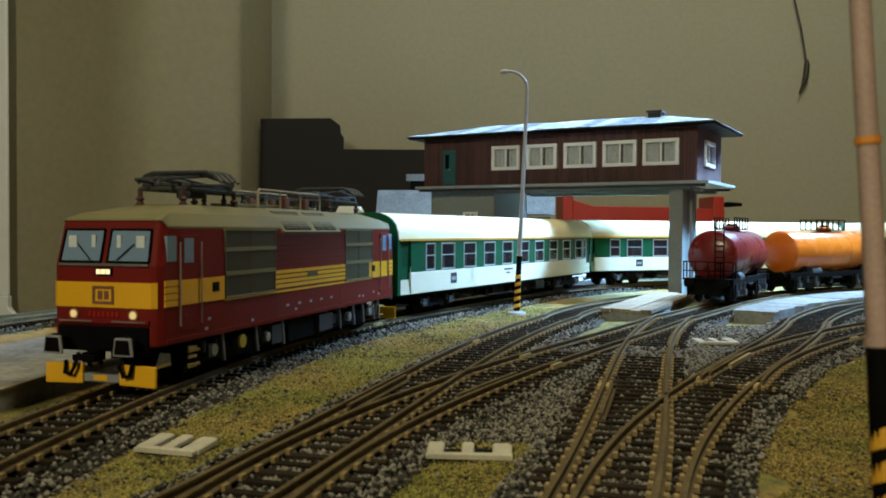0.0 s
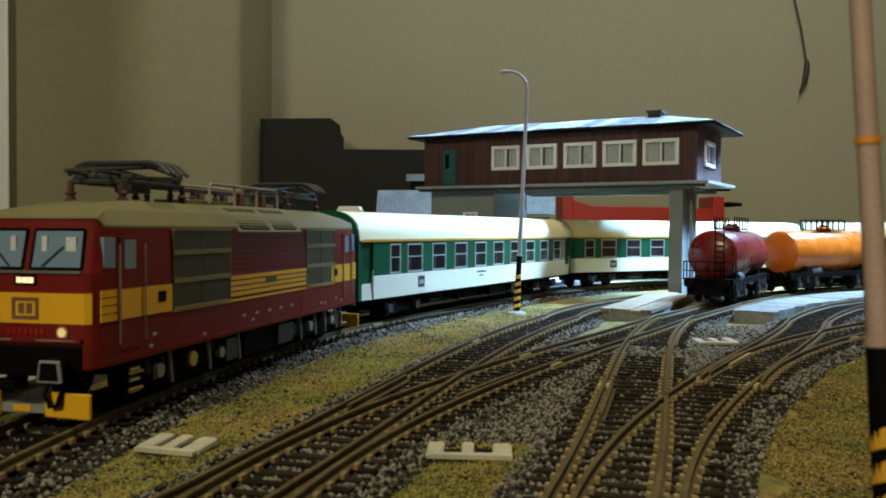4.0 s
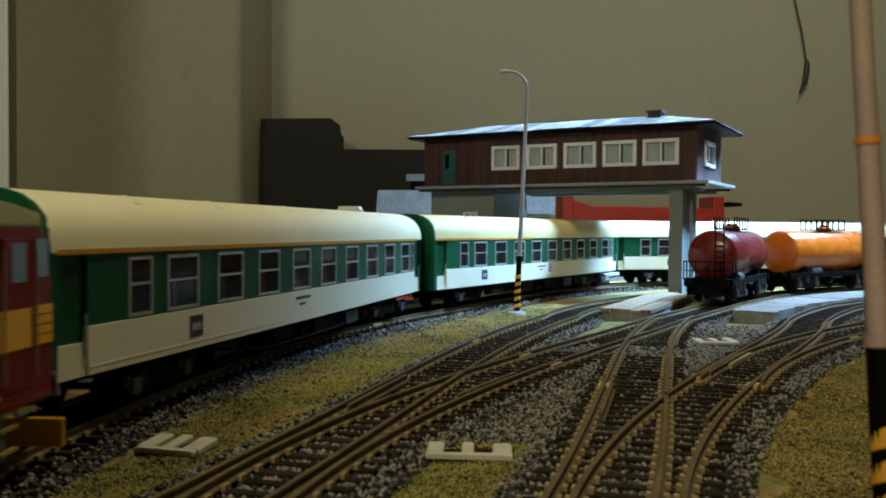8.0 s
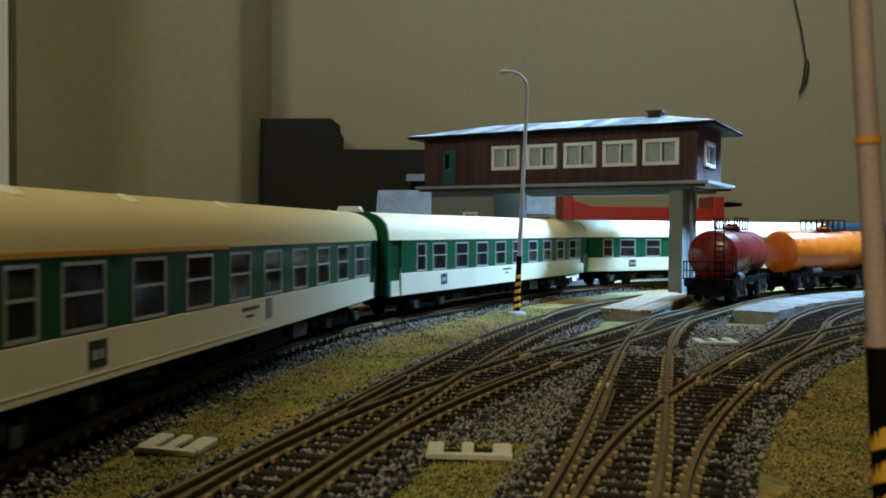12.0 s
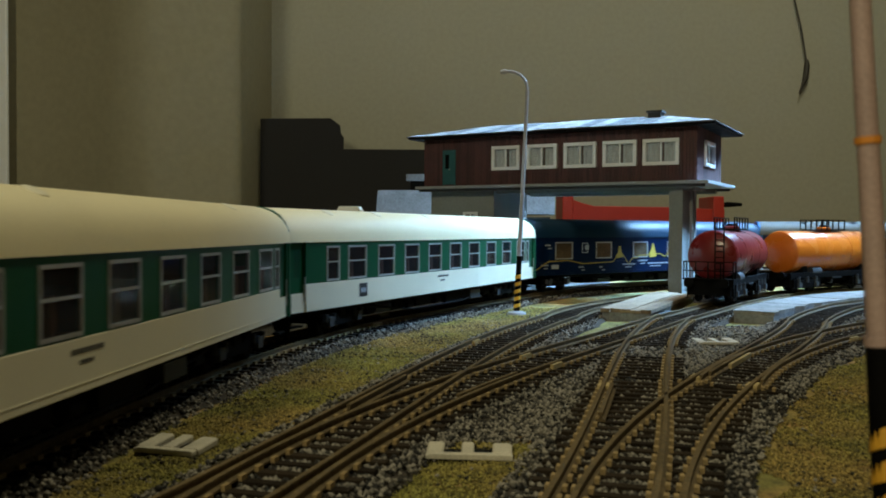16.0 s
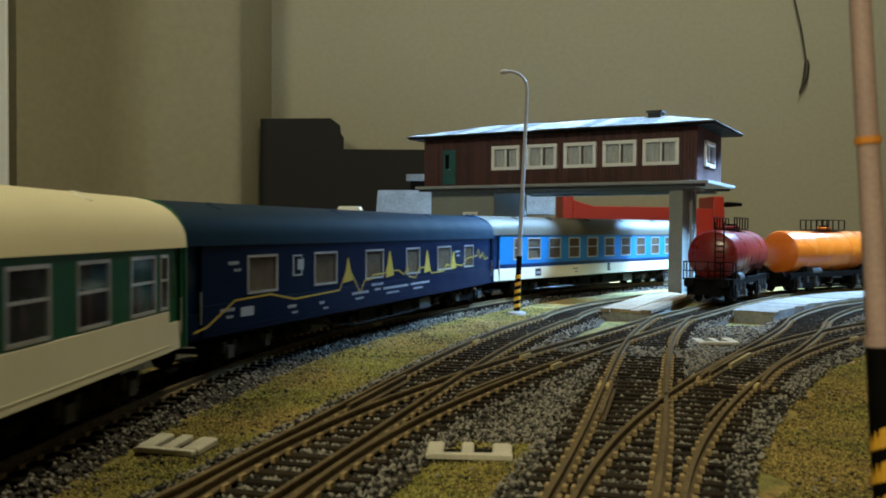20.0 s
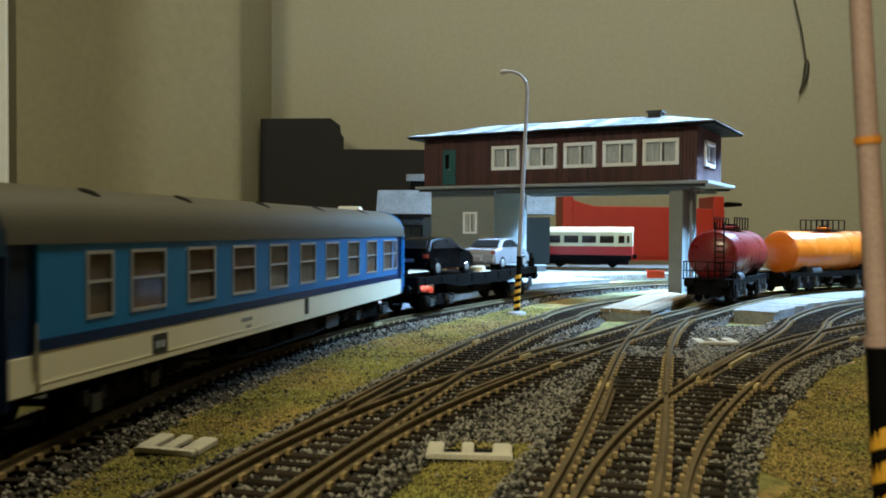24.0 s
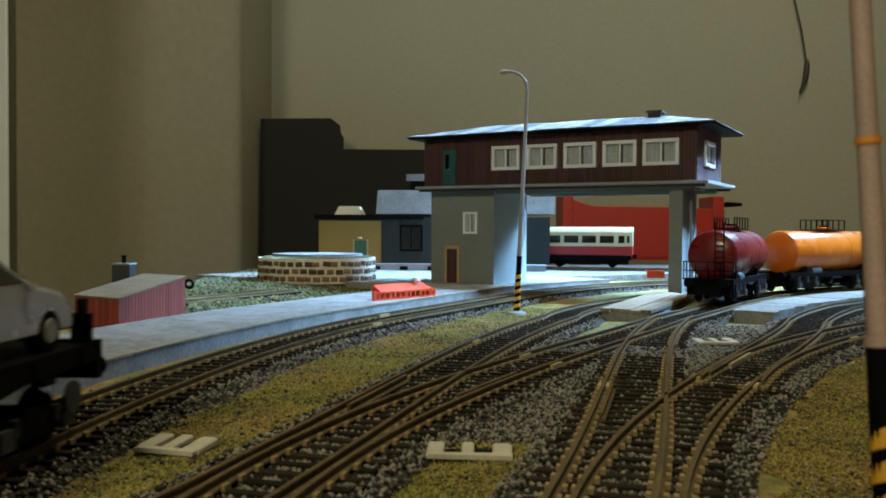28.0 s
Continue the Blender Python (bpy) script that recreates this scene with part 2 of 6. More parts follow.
# ---- building helpers (millimetres) ----
class Geo:
    """Collects vertices and faces of one mesh."""

    def __init__(self):
        self.v, self.f = [], []

    def add(self, verts, faces):
        n = len(self.v)
        self.v += [tuple(p) for p in verts]
        self.f += [tuple(n + i for i in q) for q in faces]
        return self

    def box(self, x0, x1, y0, y1, z0, z1):
        v = [(x, y, z) for z in (z0, z1) for y in (y0, y1) for x in (x0, x1)]
        return self.add(v, [(0, 2, 3, 1), (4, 5, 7, 6), (0, 1, 5, 4), (2, 6, 7, 3), (0, 4, 6, 2), (1, 3, 7, 5)])

    def prism(self, ring, vec):
        """A polygon of 3D points pushed along vec."""
        n = len(ring)
        v = [Vector(p) for p in ring] + [Vector(p) + Vector(vec) for p in ring]
        return self.add(v, [tuple(range(n - 1, -1, -1)), tuple(range(n, 2 * n))] + [(i, (i + 1) % n, n + (i + 1) % n, n + i) for i in range(n)])

    def tube(self, points, r, seg=8, caps=True, flat=None):
        """A round bar through points; r may be a list."""
        pts = [Vector(p) for p in points]
        rs = r if isinstance(r, (list, tuple)) else [r] * len(pts)
        rings = []
        for i, p in enumerate(pts):
            d = (pts[min(i + 1, len(pts) - 1)] - pts[max(i - 1, 0)]).normalized()
            up = Vector((0, 0, 1)) if abs(d.z) < 0.9 else Vector((1, 0, 0))
            a = d.cross(up).normalized()
            b = a.cross(d)
            rings.append([p + (a * math.cos(k * math.tau / seg) + b * math.sin(k * math.tau / seg)) * rs[i] for k in range(seg)])
        v = [q for ring in rings for q in ring]
        f = [(i * seg + k, i * seg + (k + 1) % seg, (i + 1) * seg + (k + 1) % seg, (i + 1) * seg + k) for i in range(len(pts) - 1) for k in range(seg)]
        if caps:
            f += [tuple(range(seg - 1, -1, -1)), tuple((len(pts) - 1) * seg + k for k in range(seg))]
        return self.add(v, f)

    def loft(self, sections, closed=True, caps=True):
        """Equal-length rings of points joined one to the next."""
        n = len(sections[0])
        v = [p for s in sections for p in s]
        m = n if closed else n - 1
        f = [(i * n + k, i * n + (k + 1) % n, (i + 1) * n + (k + 1) % n, (i + 1) * n + k) for i in range(len(sections) - 1) for k in range(m)]
        if caps:
            f += [tuple(range(n - 1, -1, -1)), tuple((len(sections) - 1) * n + k for k in range(n))]
        return self.add(v, f)

    def mesh(self, name):
        me = bpy.data.meshes.new(name)
        me.from_pydata([(x * MM, y * MM, z * MM) for x, y, z in self.v], [], self.f)
        me.update()
        return me


def part(name, geo, mat, parent=None, label="", bevel=0.0, smooth=False, at=None, clean=True):
    """Links geo as ONE mesh object under a thing or a part."""
    me = geo if isinstance(geo, bpy.types.Mesh) else geo.mesh(name)
    if not isinstance(geo, bpy.types.Mesh):
        if clean:
            bm = bmesh.new()
            bm.from_mesh(me)
            bmesh.ops.recalc_face_normals(bm, faces=bm.faces)
            bm.to_mesh(me)
            bm.free()
        me.materials.append(mat)
        if smooth:
            me.shade_smooth()
            me.set_sharp_from_angle(angle=radians(35))
    ob = new(name, me)
    if parent:
        ob.parent = parent
    if at is not None:
        ob.matrix_local = at
    if bevel:
        mod = ob.modifiers.new("bevel", "BEVEL")
        mod.width, mod.segments, mod.limit_method = bevel * MM, 2, "ANGLE"
    if label:
        ob["label"] = label
    return ob


def thing(name, label, category, x=0, y=0, z=0, turn=0, group="", kind=""):
    ob = new(name)
    ob.empty_display_size = 0.01
    ob.matrix_world = pose(x * MM, y * MM, z * MM, 0, 0, turn)
    return tagged(ob, label, category, group, kind)


def mmpose(x, y, z, rx=0, ry=0, rz=0):
    return pose(x * MM, y * MM, z * MM, rx, ry, rz)


def box(x0, x1, y0, y1, z0, z1):
    return Geo().box(x0, x1, y0, y1, z0, z1)


def frame_ring(w, h, t, d):
    """A rectangular frame in the x-z plane, w x h outside, bars t wide, d deep in y."""
    g = Geo()
    g.box(-w / 2, w / 2, -d / 2, d / 2, h / 2 - t, h / 2).box(-w / 2, w / 2, -d / 2, d / 2, -h / 2, -h / 2 + t)
    g.box(-w / 2, -w / 2 + t, -d / 2, d / 2, -h / 2 + t, h / 2 - t).box(w / 2 - t, w / 2, -d / 2, d / 2, -h / 2 + t, h / 2 - t)
    return g


# ---- the line that the train runs on, and the other tracks ----
LINE = [(-96, -2350), (-96, -1500), (-96, -800), (-96, -300), (-95, -100), (-92, 40), (-88, 125), (-83, 200), (-73, 268), (-58, 333), (-36, 399), (-2, 468.5),
        (34, 539), (69, 601.5), (118, 663), (182, 714), (262, 750), (350, 762), (440, 750), (530, 710), (600, 640), (632, 540), (640, 400), (640, 100), (640, -300), (640, -800), (640, -1400), (640, -1900)]


def glide(ctrl, step=6.0):
    """A smooth curve through control points, as a dense array of points."""
    P, out = np.array(ctrl, float), []
    for i in range(1, len(P) - 2):
        p0, p1, p2, p3 = P[i - 1:i + 3]
        d0, d1, d2 = (np.linalg.norm(a - b) ** 0.5 for a, b in ((p1, p0), (p2, p1), (p3, p2)))
        m1 = ((p1 - p0) / d0 - (p2 - p0) / (d0 + d1) + (p2 - p1) / d1) * d1
        m2 = ((p2 - p1) / d1 - (p3 - p1) / (d1 + d2) + (p3 - p2) / d2) * d1
        n = max(4, int(np.linalg.norm(p2 - p1) / step))
        for t in np.arange(n) / n:
            out.append((2 * t**3 - 3 * t * t + 1) * p1 + (t**3 - 2 * t * t + t) * m1 + (-2 * t**3 + 3 * t * t) * p2 + (t**3 - t * t) * m2)
    return np.array(out)


def lengths(pts):
    return np.r_[0, np.cumsum(np.linalg.norm(np.diff(pts, axis=0), axis=1))]


LINE_PTS = glide(LINE)
LINE_LEN = lengths(LINE_PTS)


def on_line(s):
    return np.array([np.interp(s, LINE_LEN, LINE_PTS[:, 0]), np.interp(s, LINE_LEN, LINE_PTS[:, 1])])


def cubic(c, y0, y1, n=60):
    """A track centreline x(y) with coefficients in 100 mm steps from y = 300."""
    y = np.linspace(y0, y1, n)
    k = (y - 300) / 100
    return np.column_stack([c[0] + c[1] * k + c[2] * k * k + c[3] * k**3, y])


def offset(pts, d):
    """The curve shifted to its right by d (seen along it)."""
    t = np.gradient(pts, axis=0)
    t /= np.linalg.norm(t, axis=1)[:, None]
    return pts + np.column_stack([t[:, 1], -t[:, 0]]) * d


def resample(pts, step):
    L = lengths(pts)
    s = np.arange(0, L[-1], step)
    return np.column_stack([np.interp(s, L, pts[:, 0]), np.interp(s, L, pts[:, 1])])


# ---- the room ----
def room():
    g = part("floor", box(-1700, 850, -2600, 1350, -930, -900), TIMBER)
    tagged(g, "bare room floor under the layout table", "floor", kind="structure")
    c = part("ceiling", box(-1700, 850, -2600, 1350, 1900, 1930), CEIL)
    tagged(c, "unseen room ceiling, darkened to cut bounce", "ceiling", kind="structure")
    # west, south and east walls are unseen; near-black colour cuts their bounce
    for name, b, mat in (("wall_north", (-1700, 850, 1250, 1350, -900, 1900), WALL), ("wall_west", (-1700, -1600, -2500, 1250, -900, 1900), LOWBOUNCE),
                         ("wall_south", (-1700, 850, -2600, -2500, -900, 1900), LOWBOUNCE)):
        tagged(part(name, box(*b), mat), "plain painted room wall", "wall", kind="structure")
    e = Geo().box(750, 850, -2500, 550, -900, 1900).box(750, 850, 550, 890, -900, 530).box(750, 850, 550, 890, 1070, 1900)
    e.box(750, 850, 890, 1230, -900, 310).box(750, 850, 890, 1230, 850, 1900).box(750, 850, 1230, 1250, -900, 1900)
    tagged(part("wall_east", e, LOWBOUNCE), "unseen near-black wall with two window openings", "wall", kind="structure")
    for name, y, z in (("window_1", 720, 800), ("window_2", 1060, 580)):
        w = tagged(part(name, frame_ring(339, 540, 14, 30), WHITE, at=mmpose(800, y, z, 0, 0, 90)), "white framed room window letting in cool daylight", "window", kind="structure")
        part("mullion", box(-156, 156, -12, 12, -8, 8), WHITE, w)
        # nearly opaque pane, added to keep the sky's blue light out
        part("sky_block_pane", box(-157, 157, 14, 18, -257, 257), GLASSPALE, w)
    # a projecting board and a white door casing on the left of the back wall
    plan = glide([(-248, 1260), (-248, 1230), (-248, 1075), (-249.5, 1062), (-256, 1054), (-270, 1047), (-300, 1034), (-328, 1023), (-350, 1019), (-380, 1023), (-420, 1036), (-480, 1052), (-580, 1064), (-700, 1070), (-800, 1072)], 6.0)
    outline = [(x, y) for x, y in plan] + [(plan[-1][0], 1249), (plan[0][0], 1249)]
    p = part("wall_breast", Geo().prism([(x, y, -900) for x, y in outline], (0, 0, 2800)), PANEL, smooth=True)
    tagged(p, "projecting ochre-beige wall section with a soft corner", "wall", kind="structure")
    d = thing("door_casing", "white painted door casing with a plinth block", "door casing", -523, 1035, 0, kind="structure")
    part("casing_board", box(-60, 2, 0, 6, -40, 1900), WHITE, d, bevel=2)
    part("plinth_block", Geo().prism([(-60, -3, -900), (14, -3, -900), (14, -3, -68), (8, -3, -60), (3, -3, -54), (3, -3, -40), (-60, -3, -40)], (0, 10, 0)), WHITE, d, bevel=1.2)
    # dark board leaning on the back wall
    dk = Geo().prism([(-244, 0, -6), (-243, 0, 188), (-150, 0, 189), (-146, 0, 186), (-138, 0, 180), (-137, 0, 170), (-133, 0, 164), (-133, 0, 148), (20, 0, 148), (20, 0, -6)], (0, 7, 0))
    tagged(part("dark_board", dk, DARKBOARD, at=mmpose(0, 1150, 0)), "dark charcoal cut-out board leaning on the wall", "board")
    # a hanging cord with a plug
    t = thing("hanging_cord", "thin black cord with a plug hanging down the wall", "cable", 503, 1244, 0)
    part("cord", Geo().tube([(-7, 0, 430), (-2, 0, 373), (8, 0, 333), (13, -1, 302), (15.3, -2, 284)], 1.3, 8), CORD, t, smooth=True)
    part("plug", Geo().tube([(15.3, -4, 287), (15.3, -4, 279), (14, -4, 266), (12, -4, 257), (8, -4, 248), (4.5, -4, 239)], [2.0, 4.2, 4.4, 3.4, 1.6, 0.8], 8), CORD, t, smooth=True)
    # ceiling lamp over the layout; unseen fill light stand added behind the camera
    L = thing("ceiling_lamp", "round warm ceiling lamp over the layout", "ceiling lamp", 300, 420, 1900)
    part("canopy", Geo().tube([(0, 0, 0), (0, 0, -40)], 60, 24), WHITE, L)
    part("stem", Geo().tube([(0, 0, -40), (0, 0, -680)], 8, 10), WHITE, L)
    part("shade", Geo().tube([(0, 0, -680), (0, 0, -704), (0, 0, -710)], [60, 200, 205], 24, caps=False), CEIL, L)
    F = thing("floor_lamp", "unseen stand added to carry the warm fill light", "floor lamp", -512, -1030, -900)
    part("foot", Geo().tube([(0, 0, 0), (0, 0, 12), (0, 0, 30)], [140, 138, 20], 24), BLACK, F, smooth=True)
    part("pole", Geo().tube([(0, 0, 20), (0, 0, 1600)], 9, 12), BLACK, F, smooth=True)
    part("head", box(-120, 120, -120, 120, -14, 0), WHITE, F, at=F.matrix_world.inverted() @ look((-0.506, -1.014, 0.732), (-0.05, 0.25, 0.0)) @ mmpose(0, 0, 14))
    b = tagged(part("baseboard", box(-198, 745, -2450, 1200, -40, -12), TIMBER), "wooden baseboard carrying the model railway", "table", kind="structure")
    for x in (-190, 240, 660):
        for y in (-2380, -600, 1130):
            part("table_leg", box(x, x + 60, y, y + 60, -900, -40), TIMBER, b)


def hill(x, y):
    """The ground's height in millimetres; level under the tracks, grassy rise at the back left."""
    z = -5.2 + 0.7 * noise.noise((x * 0.03, y * 0.03, 0)) + 0.35 * noise.noise((x * 0.045, y * 0.045, 3))
    rise = max(0.0, min(1.0, (-120 - x - (y - 450) * -0.25) / 60)) * max(0.0, min(1.0, (y - 420) / 80))
    return z + 4.0 * rise


def ground():
    xs = np.concatenate([np.arange(-198, -100, 7), np.arange(-100, 200, 2.5), np.arange(200, 420, 7), np.arange(420, 741, 40)])
    ys = np.concatenate([np.arange(-2450, 60, 120), np.arange(60, 100, 7), np.arange(100, 400, 2.5), np.arange(400, 760, 7), np.arange(760, 1201, 40)])
    v = [(x, y, hill(x, y)) for y in ys for x in xs]
    n = len(xs)
    f = [(j * n + i, j * n + i + 1, (j + 1) * n + i + 1, (j + 1) * n + i) for j in range(len(ys) - 1) for i in range(n - 1)]
    g = Geo()
    g.v, g.f = v, f
    tagged(part("ground", g, GROUND, smooth=True, clean=False), "sandy green and rust scenic ground of the layout", "ground", kind="structure")


# ---- tracks ----
GAUGE = 16.6
ROUTES = {
    "AC": np.vstack([cubic((10.9, 30.5, 3.9, 1.44), 95, 430), glide([(58, 415), (60, 432), (74, 467), (100, 512), (135, 556), (180, 598), (240, 640), (330, 680)])]),
    "BD": cubic((40.8, 58.3, 3.7, -3.1), 95, 432),
    "A": np.vstack([cubic((70.1, 28.4, 3.2, 1.55), 95, 424), glide([(105, 405), (117, 428), (137, 460), (170, 512), (207, 562), (250, 608), (310, 652), (390, 690), (470, 710)])]),
    "B1": np.vstack([cubic((112.5, 59.7, 0.05, -3.4), 95, 405), glide([(160, 388), (172, 408), (198, 450), (236, 500), (290, 548), (360, 590), (450, 620), (560, 640)])]),
    "B2": np.vstack([cubic((115.2, 71.4, 20.3, 0), 245, 400), glide([(186, 385), (200, 400), (240, 432), (300, 465), (380, 492), (470, 508), (560, 515)])]),
    "Siding": offset(glide([(-95, -100), (-92, 40), (-88, 125), (-83, 200), (-73, 268), (-58, 333), (-36, 399), (-2, 468.5), (34, 539), (69, 601.5)]), -158),
}
RAIL_PROFILE = [(-1.1, -2.2), (1.1, -2.2), (1.1, -1.8), (0.3, -1.5), (0.3, -0.7), (0.5, -0.55), (0.5, -0.05), (0.35, 0.0), (-0.35, 0.0), (-0.5, -0.05), (-0.5, -0.55), (-0.3, -0.7), (-0.3, -1.5), (-1.1, -1.8)]


def rail_geo(pts, d):
    """A rail swept along the curve at the distance d to its right."""
    t = np.gradient(pts, axis=0)
    t /= np.linalg.norm(t, axis=1)[:, None]
    nrm = np.column_stack([t[:, 1], -t[:, 0]])
    sec = [[(p[0] + n[0] * (d + a), p[1] + n[1] * (d + a), z) for a, z in RAIL_PROFILE] for p, n in zip(pts, nrm)]
    return Geo().loft(sec)


def sleeper_mesh(length):
    g = Geo().box(-length / 2, length / 2, -1.15, 1.15, -4.2, -2.3)
    me = g.mesh("sleeper")
    me.materials.append(SLEEPER)
    return me


SLEEPER_30 = sleeper_mesh(27)
CHAIR_GEO = Geo().box(-1.9, -1.0, -1.0, 1.0, -2.3, -1.35).box(1.0, 1.9, -1.0, 1.0, -2.3, -1.35)
CHAIR_MESH = CHAIR_GEO.mesh("fastening")
CHAIR_MESH.materials.append(CHAIR)


def ribbon(pts, half, z, slope=4.0):
    t = np.gradient(pts, axis=0)
    t /= np.linalg.norm(t, axis=1)[:, None]
    nrm = np.column_stack([t[:, 1], -t[:, 0]])
    sec = []
    for p, n in zip(pts, nrm):
        sec.append([(p[0] + n[0] * a, p[1] + n[1] * a, h) for a, h in ((-half - slope, z - 3.6), (-half, z), (half, z), (half + slope, z - 3.6))])
    return Geo().loft(sec, closed=False, caps=False)


def in_view(p):
    return 100 < p[1] < 760 and -170 < p[0] < 330


def track(name, pts, label, sleepers=True, gauge=GAUGE, skip=None):
    T = thing(name, label, "railway track", kind="structure")
    fine = resample(pts, 6.0)
    for d in (-gauge / 2, gauge / 2):
        part("rail", rail_geo(fine, d), RAIL, T, smooth=True, clean=False)
    part("ballast_bed", ribbon(fine, 17.0, -4.0), BED, T, clean=False)
    if not sleepers:
        return T
    pos = resample(pts, 6.3)
    tan = np.gradient(pos, axis=0)
    rest = Geo()
    for p, t in zip(pos, tan):
        if skip and skip(p):
            continue
        ang = math.degrees(math.atan2(t[1], t[0])) - 90
        if in_view(p):
            ob = part("sleeper", SLEEPER_30, None, T, at=mmpose(p[0], p[1], 0, 0, 0, ang + random.uniform(-0.8, 0.8)))
            if p[1] < 420:
                for d in (-gauge / 2, gauge / 2):
                    part("fastening", CHAIR_MESH, None, ob, at=mmpose(d, 0, 0))
        else:
            c, s = math.cos(radians(ang)), math.sin(radians(ang))
            q = [(p[0] + c * a - s * b, p[1] + s * a + c * b, -4.2) for a, b in ((-13.5, -1.15), (13.5, -1.15), (13.5, 1.15), (-13.5, 1.15))]
            rest.prism(q, (0, 0, 1.95))
    if rest.v:
        tagged(part("sleeper_row", rest, SLEEPER, T, clean=False), kind="stuff")
    return T


def long_sleepers(T, P, Q, y0, y1):
    """Timbers that carry both routes of a turnout, until the routes part."""
    P, Q = resample(P, 6.3), resample(Q, 2.0)
    made = {}
    for p in P:
        if not y0 < p[1] < y1:
            continue
        q = Q[np.argmin(np.hypot(*(Q - p).T))]
        sep = float(np.hypot(*(q - p)))
        if sep > 24:
            continue
        k = round(sep / 3) * 3
        if k not in made:
            made[k] = sleeper_mesh(27 + k)
        i = int(np.argmin(np.hypot(*(P - p).T)))
        t = P[min(i + 1, len(P) - 1)] - P[max(i - 1, 0)]
        ang = math.degrees(math.atan2(t[1], t[0])) - 90
        m = (p + q) / 2
        ob = part("sleeper", made[k], None, T, at=mmpose(m[0], m[1], 0, 0, 0, ang))
        for d in (-sep / 2 - GAUGE / 2, -sep / 2 + GAUGE / 2, sep / 2 - GAUGE / 2, sep / 2 + GAUGE / 2):
            part("fastening", CHAIR_MESH, None, ob, at=mmpose(d, 0, 0))


def apart_from(Q, far):
    """True where a point lies nearer than far to the curve Q (its own sleepers are left out there)."""
    Q = resample(Q, 3.0)
    return lambda p: float(np.min(np.hypot(*(Q - p).T))) < far


def tracks():
    track("main_track", LINE_PTS, "main track with brown sleepers on grey ballast")
    a = track("turnout_track", ROUTES["AC"], "weathered turnout track with rusty rails", skip=apart_from(ROUTES["BD"], 24))
    long_sleepers(a, ROUTES["AC"], ROUTES["BD"], 90, 420)
    track("turnout_track", ROUTES["BD"], "diverging turnout track with rusty rails", skip=lambda p: apart_from(ROUTES["AC"], 24)(p) or apart_from(ROUTES["A"], 24)(p))
    b = track("yard_track", ROUTES["A"], "yard track with rusty rails leading to the tank wagons", skip=lambda p: p[1] < 430 and (apart_from(ROUTES["B1"], 24)(p) or apart_from(ROUTES["BD"], 24)(p)))
    long_sleepers(b, ROUTES["A"], ROUTES["B1"], 90, 300)
    long_sleepers(b, ROUTES["A"], ROUTES["BD"], 330, 430)
    c = track("yard_track", ROUTES["B1"], "curved yard track with rusty rails", skip=lambda p: p[1] < 345 and (apart_from(ROUTES["A"], 24)(p) or apart_from(ROUTES["B2"], 24)(p)))
    long_sleepers(c, ROUTES["B1"], ROUTES["B2"], 240, 345)
    track("yard_track", ROUTES["B2"], "diverging yard track with rusty rails", skip=lambda p: p[1] < 345 and apart_from(ROUTES["B1"], 24)(p))
    track("siding_track", ROUTES["Siding"], "narrow siding behind the platform in pale ballast")
    # guard rails and wing rails by the crossings
    for pts, d, y0, y1, T in ((ROUTES["B1"], GAUGE / 2 - 2.2, 190, 224, c), (ROUTES["B1"], -GAUGE / 2 + 2.2, 250, 302, c), (ROUTES["AC"], -GAUGE / 2 + 2.2, 200, 250, a), (ROUTES["BD"], GAUGE / 2 - 2.2, 215, 262, a), (ROUTES["A"], -GAUGE / 2 + 2.2, 195, 235, b)):
        sel = resample(pts[(pts[:, 1] > y0) & (pts[:, 1] < y1)], 5.0)
        part("guard_rail", rail_geo(sel, d), RAIL, T, smooth=True, clean=False)
    # pale brass joiners at the rail joints
    for pts, d, y, n, T in ((ROUTES["BD"], -GAUGE / 2, 287, 8, a), (ROUTES["BD"], GAUGE / 2, 278, 8, a), (ROUTES["B1"], -GAUGE / 2, 249, 7, c), (ROUTES["B1"], -GAUGE / 2 + 2.6, 282, 30, c),
                            (ROUTES["B1"], GAUGE / 2, 243, 6, c), (ROUTES["AC"], -GAUGE / 2, 330, 8, a), (ROUTES["B2"], GAUGE / 2, 352, 8, c), (ROUTES["A"], -GAUGE / 2, 232, 6, b), (LINE_PTS, 8.3, 392, 9, a), (LINE_PTS, -8.3, 428, 9, a)):
        k = int(np.argmin(np.abs(pts[:, 1] - y)))
        t = pts[k + 1] - pts[k - 1]
        t = t / np.linalg.norm(t)
        m = pts[k] + np.array([t[1], -t[0]]) * d
        part("rail_joiner", Geo().box(-n / 2, n / 2, -1.5, -0.55, -2.1, -0.55).box(-n / 2, n / 2, 0.55, 1.5, -2.1, -0.55), GOLDPLATE, T, at=mmpose(m[0], m[1], 0, 0, 0, math.degrees(math.atan2(t[1], t[0]))))


